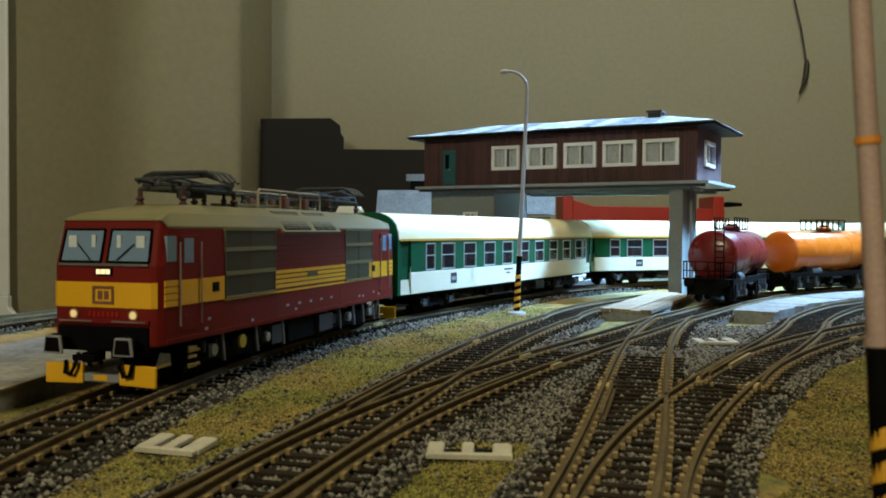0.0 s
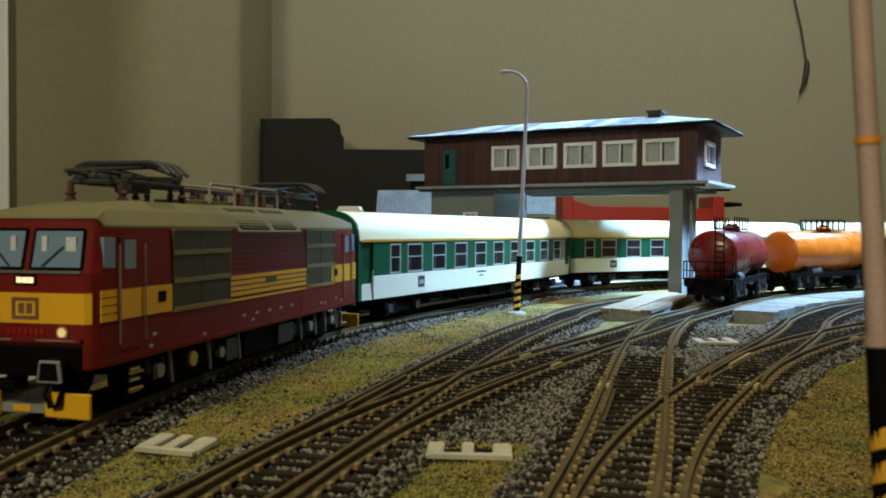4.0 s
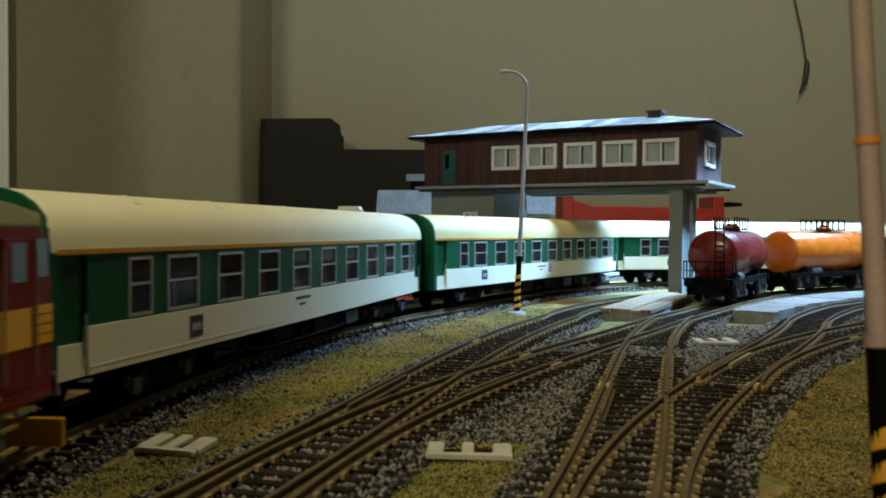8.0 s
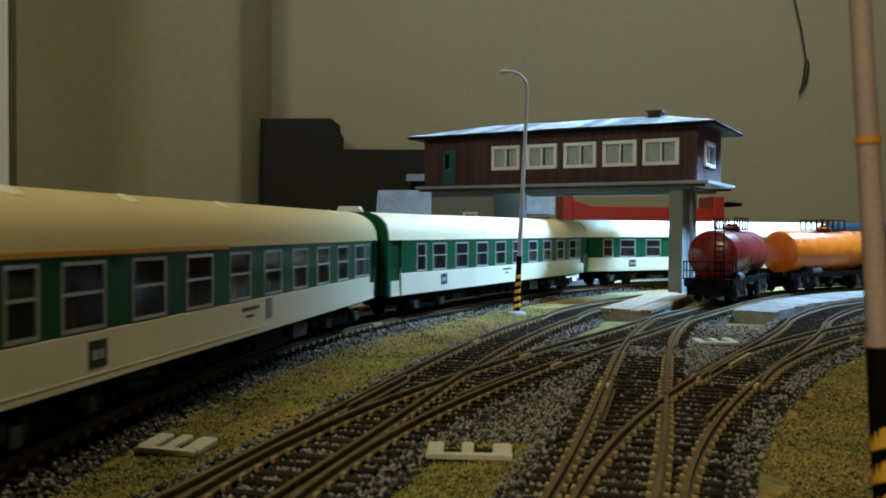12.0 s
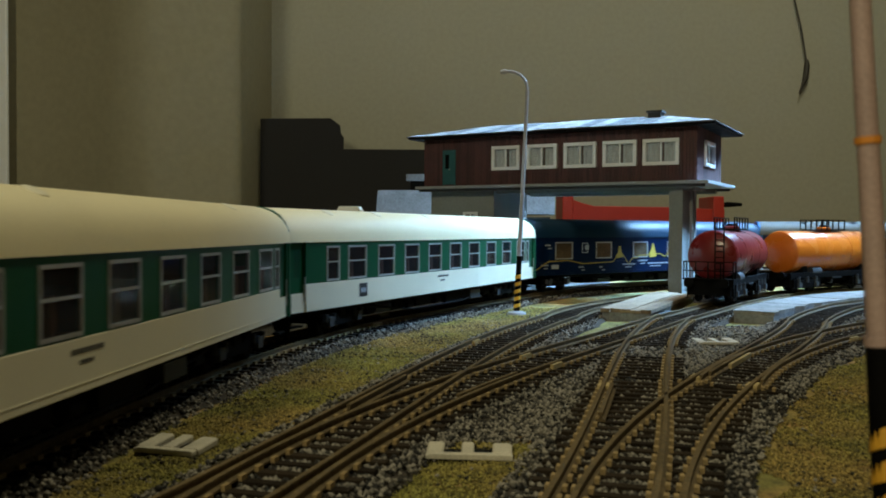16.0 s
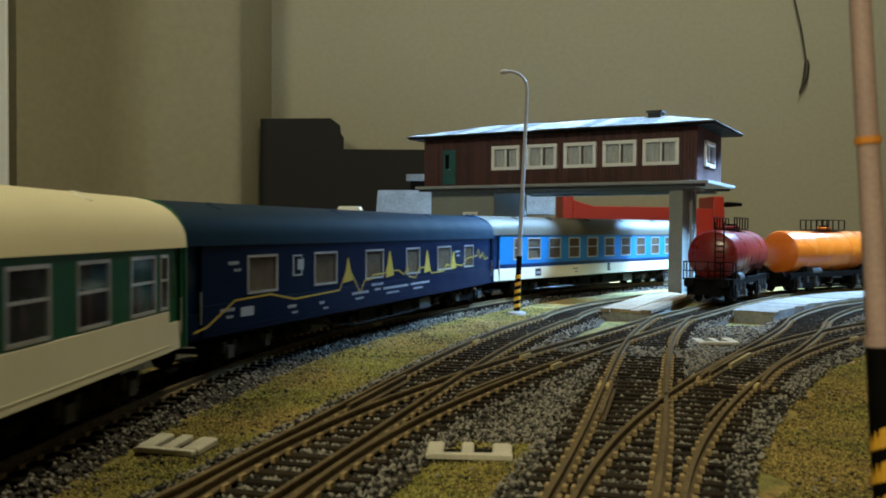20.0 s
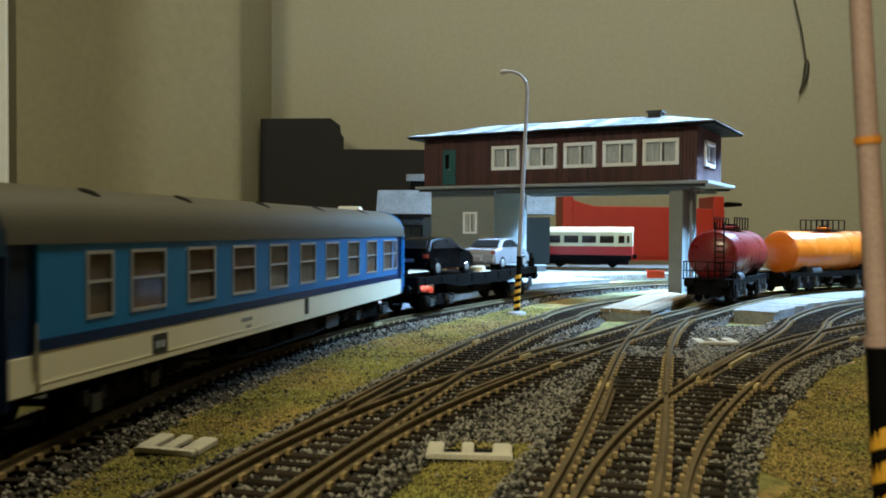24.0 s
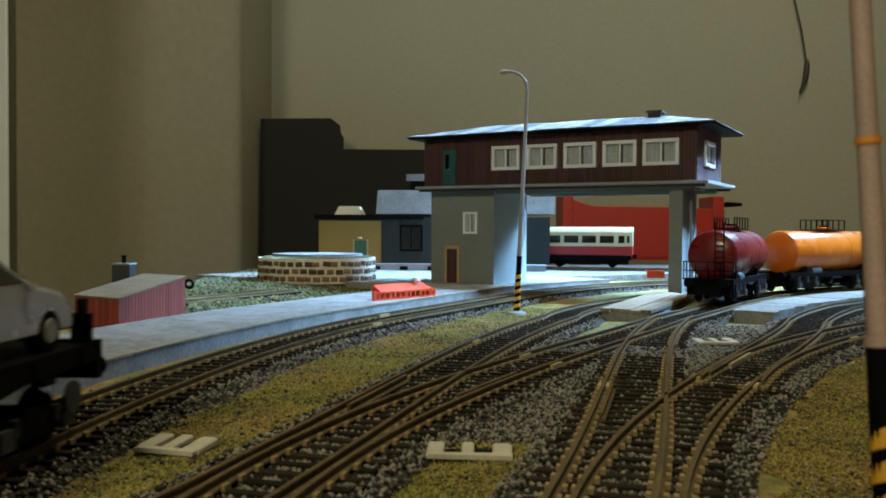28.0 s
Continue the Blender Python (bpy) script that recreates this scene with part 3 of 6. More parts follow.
def stones():
    """Ballast: loose stones between and beside the sleepers."""
    rng = np.random.default_rng(5)
    pts = []

    def along(curve, half, per_mm, y0=100, y1=760):
        c = resample(curve, 1.0)
        c = c[(c[:, 1] > y0) & (c[:, 1] < y1) & (c[:, 0] < 360)]
        t = np.gradient(c, axis=0)
        t /= np.linalg.norm(t, axis=1)[:, None]
        n = int(len(c) * per_mm)
        i = rng.integers(0, len(c), n)
        d = rng.uniform(-half, half, n)
        xy = c[i] + np.column_stack([t[i, 1], -t[i, 0]]) * d[:, None] + rng.uniform(-0.6, 0.6, (n, 2))
        rail = np.abs(np.abs(d) - GAUGE / 2) < 1.5
        z = -3.1 - np.maximum(0, np.abs(d) - 16.5) * 0.42 + rng.uniform(-0.35, 0.25, n)
        keep = ~rail
        pts.append(np.column_stack([xy, z])[keep])
    along(LINE_PTS, 23, 34, 100, 480)
    along(LINE_PTS, 20, 12, 480, 780)
    for k, r in (("AC", 21), ("BD", 19), ("A", 22), ("B1", 22), ("B2", 20)):
        along(ROUTES[k], 19, r * 1.7, 100, 420)
        along(ROUTES[k], 17, 13, 420, 700)
    along(ROUTES["Siding"], 24, 9, 380, 760)
    # the grey ballast field between the two turnouts
    n = 15000
    f = rng.random((n, 2))
    y = 130 + f[:, 1] * 270
    k = (y - 300) / 100
    xl = 40.8 + 58.3 * k + 3.7 * k * k - 3.1 * k**3 + 14
    xr = 70.1 + 28.4 * k + 3.2 * k * k + 1.55 * k**3 - 12
    x = xl + f[:, 0] * (xr - xl)
    ok = (xr > xl) & ~((y < 184 + 4 * np.sin(x * 0.4)) & (x < xl + (xr - xl) * 0.72))
    pts.append(np.column_stack([x, y, np.full(n, -4.6) + rng.uniform(-0.3, 0.3, n)])[ok])
    # between the curved yard tracks and beside them
    n = 8000
    y = rng.uniform(170, 420, n)
    k = (y - 300) / 100
    xa = 70.1 + 28.4 * k + 3.2 * k * k + 1.55 * k**3 + 12
    xb = 112.5 + 59.7 * k - 3.4 * k**3 - 12
    x = xa + rng.random(n) * (xb - xa)
    ok = xb > xa
    pts.append(np.column_stack([x, y, np.full(n, -4.6) + rng.uniform(-0.3, 0.3, n)])[ok])
    P = np.vstack(pts)
    pebbles("ballast_stones", P, 0.36, 0.76, STONE, "loose grey-brown ballast stones along the tracks", rng)


def pebbles(name, P, r0, r1, mat, label, rng):
    """Many irregular eight-faced grains in one mesh."""
    n = len(P)
    base = np.array([(1, 0, 0), (0, 1, 0), (-1, 0, 0), (0, -1, 0), (0, 0, 0.8), (0, 0, -0.8)], float)
    tri = np.array([(0, 1, 4), (1, 2, 4), (2, 3, 4), (3, 0, 4), (1, 0, 5), (2, 1, 5), (3, 2, 5), (0, 3, 5)])
    a = rng.uniform(0, 6.28, n)
    c, s = np.cos(a), np.sin(a)
    r = rng.uniform(r0, r1, n)
    v = base[None] * (1 + rng.uniform(-0.35, 0.35, (n, 6, 3)))
    x = v[..., 0] * c[:, None] - v[..., 1] * s[:, None]
    y = v[..., 0] * s[:, None] + v[..., 1] * c[:, None]
    V = np.stack([x, y, v[..., 2]], -1) * r[:, None, None] + P[:, None, :]
    F = (tri[None] + (np.arange(n) * 6)[:, None, None]).reshape(-1, 3)
    me = bpy.data.meshes.new(name)
    me.vertices.add(n * 6)
    me.vertices.foreach_set("co", (V.reshape(-1) * MM).astype(np.float32))
    me.loops.add(len(F) * 3)
    me.loops.foreach_set("vertex_index", F.reshape(-1).astype(np.int32))
    me.polygons.add(len(F))
    me.polygons.foreach_set("loop_start", np.arange(0, len(F) * 3, 3, dtype=np.int32))
    me.update(calc_edges=True)
    me.materials.append(mat)
    return tagged(new(name, me), label, "ballast" if "ballast" in name else "ground cover", kind="stuff")


def flock():
    """Fine scatter on the verges."""
    rng = np.random.default_rng(8)

    def field(n, y0, y1, left, right):
        y = y0 + (y1 - y0) * rng.random(n) ** 1.3
        xl, xr = left(y), right(y)
        x = xl + rng.random(n) * (xr - xl)
        ok = xr > xl
        return np.column_stack([x, y, np.array([hill(a, b) + 0.9 * max(0.0, noise.noise((a * 0.16, b * 0.16, 7)) + 0.25 * noise.noise((a * 0.5, b * 0.5, 2))) for a, b in zip(x, y)]) + rng.uniform(0.05, 0.45, n)])[ok]

    def line_x(y):
        near = LINE_PTS[:int(np.argmax(LINE_PTS[:, 1]))]
        return np.interp(y, near[:, 1], near[:, 0])

    def poly(c):
        return lambda y: c[0] + c[1] * (y - 300) / 100 + c[2] * ((y - 300) / 100) ** 2 + c[3] * ((y - 300) / 100) ** 3
    ac, a, b1 = poly((10.9, 30.5, 3.9, 1.44)), poly((70.1, 28.4, 3.2, 1.55)), poly((112.5, 59.7, 0.05, -3.4))
    b2 = poly((115.2, 71.4, 20.3, 0))
    verge = field(90000, 110, 520, lambda y: line_x(y) + 21, lambda y: ac(y) - 16)
    right = field(46000, 110, 420, lambda y: np.where(y > 300, b2(y), b1(y)) + 21 + 3.5 * np.sin(y * 0.21) + 2.5 * np.sin(y * 0.083 + 1), lambda y: y * 0.62)
    mid = field(15000, 110, 186, lambda y: poly((40.8, 58.3, 3.7, -3.1))(y) + 14, lambda y: a(y) - 15)
    pebbles("verge_scatter", np.vstack([verge, right, mid]), 0.17, 0.42, FLOCK, "fine yellow-green and rust scatter on the verges", rng)
    both = np.vstack([verge, right, mid])
    patch = np.array([noise.noise((p[0] * 0.055, p[1] * 0.055, 4)) + 0.5 * noise.noise((p[0] * 0.17, p[1] * 0.17, 9)) for p in both])
    some = both[(patch > 0.18) & (rng.random(len(both)) < 0.035)] + (0, 0, 0.25)
    pebbles("turf_crumbs", some, 0.25, 0.7, CRUMB, "dark brown turf crumbs strewn over the verges", rng)
    loose = both[(patch < -0.22) & (rng.random(len(both)) < 0.018)] + (0, 0, 0.2)
    pebbles("strewn_ballast_stones", loose, 0.3, 0.62, STONE, "stray grey ballast stones on the verges", rng)
    n = 14000
    x, y = rng.uniform(-197, 10, n), rng.uniform(430, 900, n)
    d = np.array([np.min(np.hypot(*(ROUTES["Siding"][::3] - (a2, b2_)).T)) for a2, b2_ in zip(x, y)])
    ok = (d > 17) & (x < line_x(y) - 90)
    P = np.column_stack([x, y, np.array([hill(p, q) for p, q in zip(x, y)]) + 0.4])[ok]
    pebbles("grass_tufts", P, 1.0, 2.6, GREENFLOCK, "rough green grass scatter behind the platform", rng)


# ---- platforms ----
def strip_geo(left, right, z0, z1):
    sec = [[(l[0], l[1], z0), (l[0], l[1], z1), (r[0], r[1], z1), (r[0], r[1], z0)] for l, r in zip(left, right)]
    return Geo().loft(sec)


def platforms():
    c = resample(LINE_PTS, 8.0)
    c = c[(c[:, 1] > 20) & (c[:, 1] < 700) & (c[:, 0] < 300)]
    # the island platform along the main track: card slabs with a grey edging
    P = thing("platform", "long pale grey platform with a worn edge beside the main track", "platform", kind="structure")
    e0, e1, e2 = offset(c, -29), offset(c, -30.5), offset(c, -85)
    part("edge_wall", strip_geo(e1, e0, -5.5, 0.4), KERB, P, clean=True)
    for i in range(0, len(c) - 1, 7):
        j = min(i + 7, len(c) - 1)
        part("slab", strip_geo(e2[i:j + 1], (e0 + (e0 - e1) * 0.3)[i:j + 1], 0.4, 1.0 + random.uniform(-0.08, 0.08)), PAVING, P)
    part("edge_strip", strip_geo(offset(c, -30.2), offset(c, -28.7) + np.random.default_rng(3).uniform(-0.6, 0.5, (len(c), 2)), 0.95, 1.35), CARD, P, "yellowed card edge of the platform")
    part("core", strip_geo(offset(c, -84), e1, -6, 0.4), KERB, P)
    # paved yard behind the tower
    y = thing("paved_yard", "pale paved yard around the signal tower", "pavement", kind="structure")
    cc = c[c[:, 1] > 590]
    part("yard_surface", strip_geo(offset(cc, -330), offset(cc, -85.5), -6, 0.8), PAVING, y)
    c2 = resample(LINE_PTS, 20.0)
    c2 = c2[(c2[:, 1] > 640) & (c2[:, 0] < 365) & (c2[:, 0] > 120)]
    part("yard_rear", strip_geo(offset(c2, -300), offset(c2, -86), -6, 0.6), PAVING, y)
    # small timber platform in front of the pillar
    s = thing("timber_platform", "small worn timber platform beside the yard track", "platform", kind="structure")
    a, b = Vector((82, 449, 0)), Vector((140, 572, 0))
    u = (b - a).normalized()
    n = Vector((u.y, -u.x, 0))
    for k in range(5):
        p0, p1 = a + n * (k * 5.3), a + n * (k * 5.3 + 5.1)
        q = [p0 + u * random.uniform(-2, 1), p1 + u * random.uniform(-2, 1), p1 + u * (b - a).length, p0 + u * (b - a).length]
        part("plank", Geo().prism([(v.x, v.y, -0.6) for v in q], (0, 0, 1.7 + random.uniform(-0.3, 0.3))), WORNWOOD, s)
    q = [a + n * 0.8 + u, a + n * 25.5 + u, a + n * 25.5 + u * 133, a + n * 0.8 + u * 133]
    part("plinth", Geo().prism([(v.x, v.y, -6) for v in q], (0, 0, 5.4)), KERB, s)
    # curved platform by the tank wagons
    r = thing("yard_platform", "curved whitish platform with a crumbling edge", "platform", kind="structure")
    k = glide([(140, 405), (153, 442), (186, 492), (224, 538), (270, 580), (330, 618), (410, 650), (470, 665)], 7)
    left, right = offset(k, -4), np.array([p + np.array((15, -14)) * (0.75 + 0.55 * min(1, i / 18)) for i, p in enumerate(offset(k, 0))])
    right = right + np.random.default_rng(4).uniform(-2.0, 2.0, right.shape)
    for i in range(0, len(k) - 1, 4):
        j = min(i + 4, len(k) - 1)
        part("slab", strip_geo(left[i:j + 1], right[i:j + 1], -0.8, 1.0 + random.uniform(-0.2, 0.2)), PAVING, r)
    part("core", strip_geo(left + 0.6, right - 0.6, -6, -0.8), KERB, r)


# ---- signal tower ----
def tower():
    """Local x runs along the front, y to the back, z up; the front left lower corner of the cabin is above the origin."""
    T = thing("signal_tower", "brown boarded signal tower bridging the main track on a grey base", "building", -14.8, 667, 0, -29.5)
    L, D, z0, z1 = 207.0, 74.0, 75.0, 111.0
    wins = [(58.5, 80.0), (86.5, 109.0), (115.0, 138.0), (143.5, 166.5), (171.5, 195.0)]
    wz0, wz1 = 86.0, 102.5
    # front wall of vertical boards, cut round the windows and the door
    walls = part("cabin_wall", Geo().box(0.8, L - 0.8, D - 1.6, D, z0, z1).box(0, 1.6, 1.6, D - 1.6, z0, z1), BROWNWOOD, T)
    door = (16.5, 27.5)
    x = 0.0
    while x < L - 0.5:
        w = min(2.3, L - x)
        hit = [q for q in wins if x + w > q[0] and x < q[1]]
        spans = [(z0, z1)]
        if hit:
            spans = [(z0, wz0), (wz1, z1)]
        elif x + w > door[0] and x < door[1]:
            spans = [(102.0, z1)]
        for a, b in spans:
            part("board", box(x + 0.12, x + w - 0.12, 0.0 + random.uniform(0, 0.12), 1.4, a, b), BROWNWOOD, walls)
        x += 2.3
    part("wall_lining", Geo().box(0, L, 1.35, 1.8, z0, wz0).box(0, L, 1.35, 1.8, wz1, z1).box(27.5, 58.5, 1.35, 1.8, wz0, wz1).box(0, 16.5, 1.35, 1.8, wz0, wz1)
         .box(80, 86.5, 1.35, 1.8, wz0, wz1).box(109, 115, 1.35, 1.8, wz0, wz1).box(138, 143.5, 1.35, 1.8, wz0, wz1).box(166.5, 171.5, 1.35, 1.8, wz0, wz1).box(195, L, 1.35, 1.8, wz0, wz1), BROWNWOOD, walls)
    y = 0.0
    while y < D - 0.5:
        w = min(2.3, D - y)
        spans = [(z0, wz0), (wz1, z1)] if y + w > 22 and y < 50 else [(z0, z1)]
        for a, b in spans:
            part("board", box(L - 1.4, L - random.uniform(0, 0.12), y + 0.12, y + w - 0.12, a, b), BROWNWOOD, walls)
        y += 2.3
    part("wall_lining", Geo().box(L - 1.8, L - 1.35, 1.8, 22, z0, z1).box(L - 1.8, L - 1.35, 50, D - 1.6, z0, z1), BROWNWOOD, walls)

    def window(cx, y, w, h, turn, panes=2):
        cz = (wz0 + wz1) / 2
        W = part("window", frame_ring(w + 0.9, h + 1.2, 2.4, 2.8), WHITE, T, at=mmpose(cx, y, cz, 0, 0, turn), bevel=0.15)
        part("mullion", box(-0.55, 0.55, -0.7, 0.7, -h / 2 + 1.7, h / 2 - 1.7), WHITE, W)
        part("pane", box(-w / 2 + 1.2, w / 2 - 1.2, 0.2, 0.45, -h / 2 + 1.2, h / 2 - 1.2), GLASSCLEAR, W)
        for sx in (-1, 1):
            g = Geo()
            x0, x1 = sx * 1.6, sx * (w / 2 - 2.0)
            n = 8
            sec = [[(x0 + (x1 - x0) * i / n, 2.0 + 0.35 * math.sin(i * 2.2 + sx), z) for i in range(n + 1)] for z in (-h / 2 + 1.5, h / 2 - 1.5)]
            g.loft(sec, closed=False, caps=False)
            part("curtain", g, CURTAIN, W)
    for a, b in wins:
        window((a + b) / 2, 0.2, b - a, wz1 - wz0, 0)
    window(L - 0.2, 36, 28, wz1 - wz0, 90)
    dr = part("door", box(17.6, 26.4, 0.3, 1.3, 76, 100.8), TEAL, T)
    part("door_frame", Geo().box(16.5, 17.6, -0.3, 1.4, 75.5, 102).box(26.4, 27.5, -0.3, 1.4, 75.5, 102).box(17.6, 26.4, -0.3, 1.4, 100.8, 102), TEAL, T)
    part("door_pane", box(18.6, 21.8, 0.05, 0.32, 88, 98.5), BLACK, dr)
    part("door_panel", box(22.6, 25.6, 0.1, 0.32, 79, 98), TEAL, dr)
    part("door_handle", box(22.0, 22.5, -0.5, 0.3, 87, 88), STEEL, dr)
    part("cabin_interior", box(4, L - 4, 30, 31, z0 + 1, z1 - 2), INNER, T)
    # floor deck with a walkway edge
    part("floor_deck", box(-4, L + 9, -7, D + 6, 72.4, 74.6), GREYLIGHT, T, bevel=0.4)
    part("deck_joist", Geo().box(-2, L + 6, -4, -1.5, 70.6, 72.4).box(-2, L + 6, D + 1, D + 3.5, 70.6, 72.4), GREYMETAL, T)
    part("deck_beam", box(60, L - 2, 4, 9, 68.5, 71.5), GREYWALL, T)
    part("deck_beam", box(60, L - 2, D - 9, D - 4, 68.5, 71.5), GREYWALL, T)
    # base block with door and window
    part("base_block", box(3, 57, 6, 66, -1, 71.5), GREYWALL, T, bevel=0.3)
    d2 = part("base_door", box(17.5, 26.5, 5.2, 6.2, 1.5, 27), BROWNWOOD, T)
    part("base_door_frame", Geo().box(15.5, 17.5, 4.8, 6.4, 1, 29.5).box(26.5, 28.5, 4.8, 6.4, 1, 29.5).box(17.5, 26.5, 4.8, 6.4, 27, 29.5), TIMBER, T)
    for k in range(3):
        part("door_board", box(18 + k * 2.8, 20.4 + k * 2.8, 4.95, 5.3, 2, 26.5), BROWNWOOD, d2)
    w2 = part("base_window", frame_ring(12, 16.5, 1.7, 2.0), WHITE, T, at=mmpose(37.5, 5.6, 47))
    part("mullion", box(-0.5, 0.5, -0.6, 0.6, -6.5, 6.5), WHITE, w2)
    part("pane", box(-4.6, 4.6, -0.1, 0.1, -6.6, 6.6), GLASSCLEAR, w2)
    part("curtain", Geo().box(-4.4, -1.6, 0.2, 0.4, -6.4, 6.4).box(1.6, 4.4, 0.2, 0.4, -6.4, 6.4), CURTAIN, w2)
    # pillar on the far side of the track
    p = part("pillar", Geo().box(188.5, 197.5, 2, 12, -0.5, 71.5).box(189.5, 196.5, 12, 34, -0.5, 71.5).box(188.5, 197.5, 34, 41, -0.5, 71.5), GREYWALL, T, bevel=0.3)
    part("pillar_cap", box(180, 203, -1, 43, 69.5, 71.45), GREYWALL, p)
    part("drain_pipe", Geo().tube([(198.6, 21, 0), (198.6, 21, 71)], 1.1, 8), GREYLIGHT, p, smooth=True)
    # hipped sheet roof of separate strips
    R = part("roof", Geo().box(-9, L + 13, -9, D + 9, 110.4, 111.6), BLACK, T)
    n = 22
    ridge0, ridge1, rz = 36.0, L - 30.0, 122.5
    mid = D / 2
    x0, x1 = -10.0, L + 14.0
    for i in range(n):
        a, b = x0 + (x1 - x0) * i / n, x0 + (x1 - x0) * (i + 1) / n - 0.3
        def top(x):
            if x < ridge0:
                t = (x - x0) / (ridge0 - x0)
            elif x > ridge1:
                t = (x1 - x) / (x1 - ridge1)
            else:
                t = 1.0
            return t
        for sgn, ye in ((-1, -10.0), (1, D + 10.0)):
            ta, tb = top(a), top(b)
            lift = random.uniform(0, 0.35)
            q = [(a, ye, 111.7 + lift), (b, ye, 111.7 + lift), (b, ye + (mid - ye) * tb, 111.7 + (rz - 111.7) * tb + lift), (a, ye + (mid - ye) * ta, 111.7 + (rz - 111.7) * ta + lift)]
            if ta < 0.02:
                q = q[:3]
            part("roof_sheet", Geo().prism(q, (0, 0, 0.5)), ROOFSHEET, R)
    for xe, xr in ((x0, ridge0), (x1, ridge1)):
        part("roof_hip", Geo().prism([(xe, -10, 111.6), (xe, D + 10, 111.6), (xr, mid, rz)], (0, 0, 0.5)), ROOFSHEET, R)
    ch = part("chimney", box(166, 175, 28, 38, 114, 125), GREYMETAL, R, bevel=0.3)
    part("chimney_cap", box(165, 176, 27, 39, 124.6, 126), GREYMETAL, ch)


# ---- lamp posts ----
def lamp_post(x, y, z, lean, turn, mat, label, band=32.0, thick=1.0, share=0.62, n=5, rise=2.6, ring_at=None):
    P = thing("lamp_post", label, "lamp post", x, y, z, turn)
    top = 134.0
    def c(h):
        return (lean * h / top, 0, h)
    part("post", Geo().tube([c(band), c(60), c(top - 12)], [1.25 * thick, 1.15 * thick, 0.95 * thick], 12), mat, P, smooth=True)
    arm = [(lean * 0.9, 0, top - 12)]
    for k in range(1, 9):
        a = k / 8 * radians(100)
        arm.append((lean * 0.9 - 9.5 * (1 - math.cos(a)), 0, top - 12 + 9.5 * math.sin(a) + 1.0))
    part("arm", Geo().tube(arm, 0.85, 10), mat, P, smooth=True)
    e = arm[-1]
    part("lamp_head", Geo().tube([(e[0] + 0.5, 0, e[2] + 0.1), (e[0] - 1.5, 0, e[2]), (e[0] - 3.5, 0, e[2] - 0.4)], [0.9, 1.5, 0.9], 10), mat, P, smooth=True)
    sleeve = part("base_sleeve", Geo().tube([c(1.0), c(band)], [1.7 * thick, 1.45 * thick], 14), BLACK, P, smooth=True)
    for k in range(n):
        h = 2.0 + k * (band * share / n)
        sec = []
        for j in range(15):
            a = j / 14 * math.tau
            hh = h + rise * (j / 14)
            r0 = (1.80 - 0.25 * hh / band) * thick
            cx = lean * hh / top
            sec.append([(cx + r0 * math.cos(a), r0 * math.sin(a), hh), (cx + r0 * math.cos(a), r0 * math.sin(a), hh + 1.9), (cx + (r0 - 0.3) * math.cos(a), (r0 - 0.3) * math.sin(a), hh + 1.9), (cx + (r0 - 0.3) * math.cos(a), (r0 - 0.3) * math.sin(a), hh)])
        part("hazard_stripe", Geo().loft(sec), HAZARD, sleeve)
    part("joint_ring", Geo().tube([c(band + 0.01), c(band + 0.9)], 1.6 * thick, 12), mat, P, smooth=True)
    if ring_at:
        part("upper_ring", Geo().tube([c(ring_at), c(ring_at + 0.65)], 1.42 * thick, 14), ORANGERING, P, "orange ring")
    part("foot", Geo().tube([(0, 0, 0), (0, 0, 1.2), (0, 0, 2.0)], [5.5, 5.0, 2.5], 14), GREYLIGHT, P, smooth=True)
    return P


# ---- buildings and things in the background ----
def depot():
    H = thing("depot_building", "low ochre and dark green depot with flat roofs", "building", -130, 905, 1, -6)
    part("ochre_wall", Geo().box(0, 66, 0, 60, 0, 50), OCHRE, H)
    part("dark_wall", box(66.2, 240, -1, 70, 6, 54), DARKGREEN, H)
    part("flat_roof", box(-3, 110, -6, 66, 51, 56), BLACK, H)
    part("upper_roof", Geo().prism([(60, 2, 57), (245, 2, 57), (245, 8, 82), (61, 8, 82)], (0, 60, 0)), DEPOTROOF, H)
    part("clerestory_wall", box(94, 200, 18, 50, 82, 92), BLACK, H)
    part("clerestory_roof", box(90, 204, 14, 54, 92, 99), DEPOTROOF, H)
    part("roof_light", Geo().prism([(14, 10, 56), (44, 10, 56), (39, 10, 65), (19, 10, 65)], (0, 20, 0)), CREAM, H)
    d = part("green_door", box(38, 51, -1, 0.4, 2, 29), DOORGREEN, H)
    part("door_lamp", Geo().tube([(44, -2, 33), (44, -2, 31)], 2.4, 10), CREAM, d)
    part("door_frame", Geo().box(36.5, 38, -1.2, 0.4, 2, 30).box(51, 52.5, -1.2, 0.4, 2, 30), TIMBER, H)
    w = part("window", frame_ring(24, 27, 2, 2), BLACK, H, at=mmpose(98, -1.6, 32))
    part("pane", box(-10, 10, 0.2, 0.6, -11, 11), GLASSDARK, w)
    part("mullion", box(-0.6, 0.6, -0.6, 0.6, -11, 11), BLACK, w)
    part("loading_dock", Geo().box(58, 236, -26, -1.2, 0, 6), GREYLIGHT, H)
    for k in range(6):
        part("dock_support", box(62 + k * 28, 70 + k * 28, -27, -26, 0, 4), BLACK, H)
    part("stove_pipe", Geo().tube([(176, 30, 56), (176, 30, 80), (166, 30, 96)], 2.0, 8), BLACK, H, smooth=True)


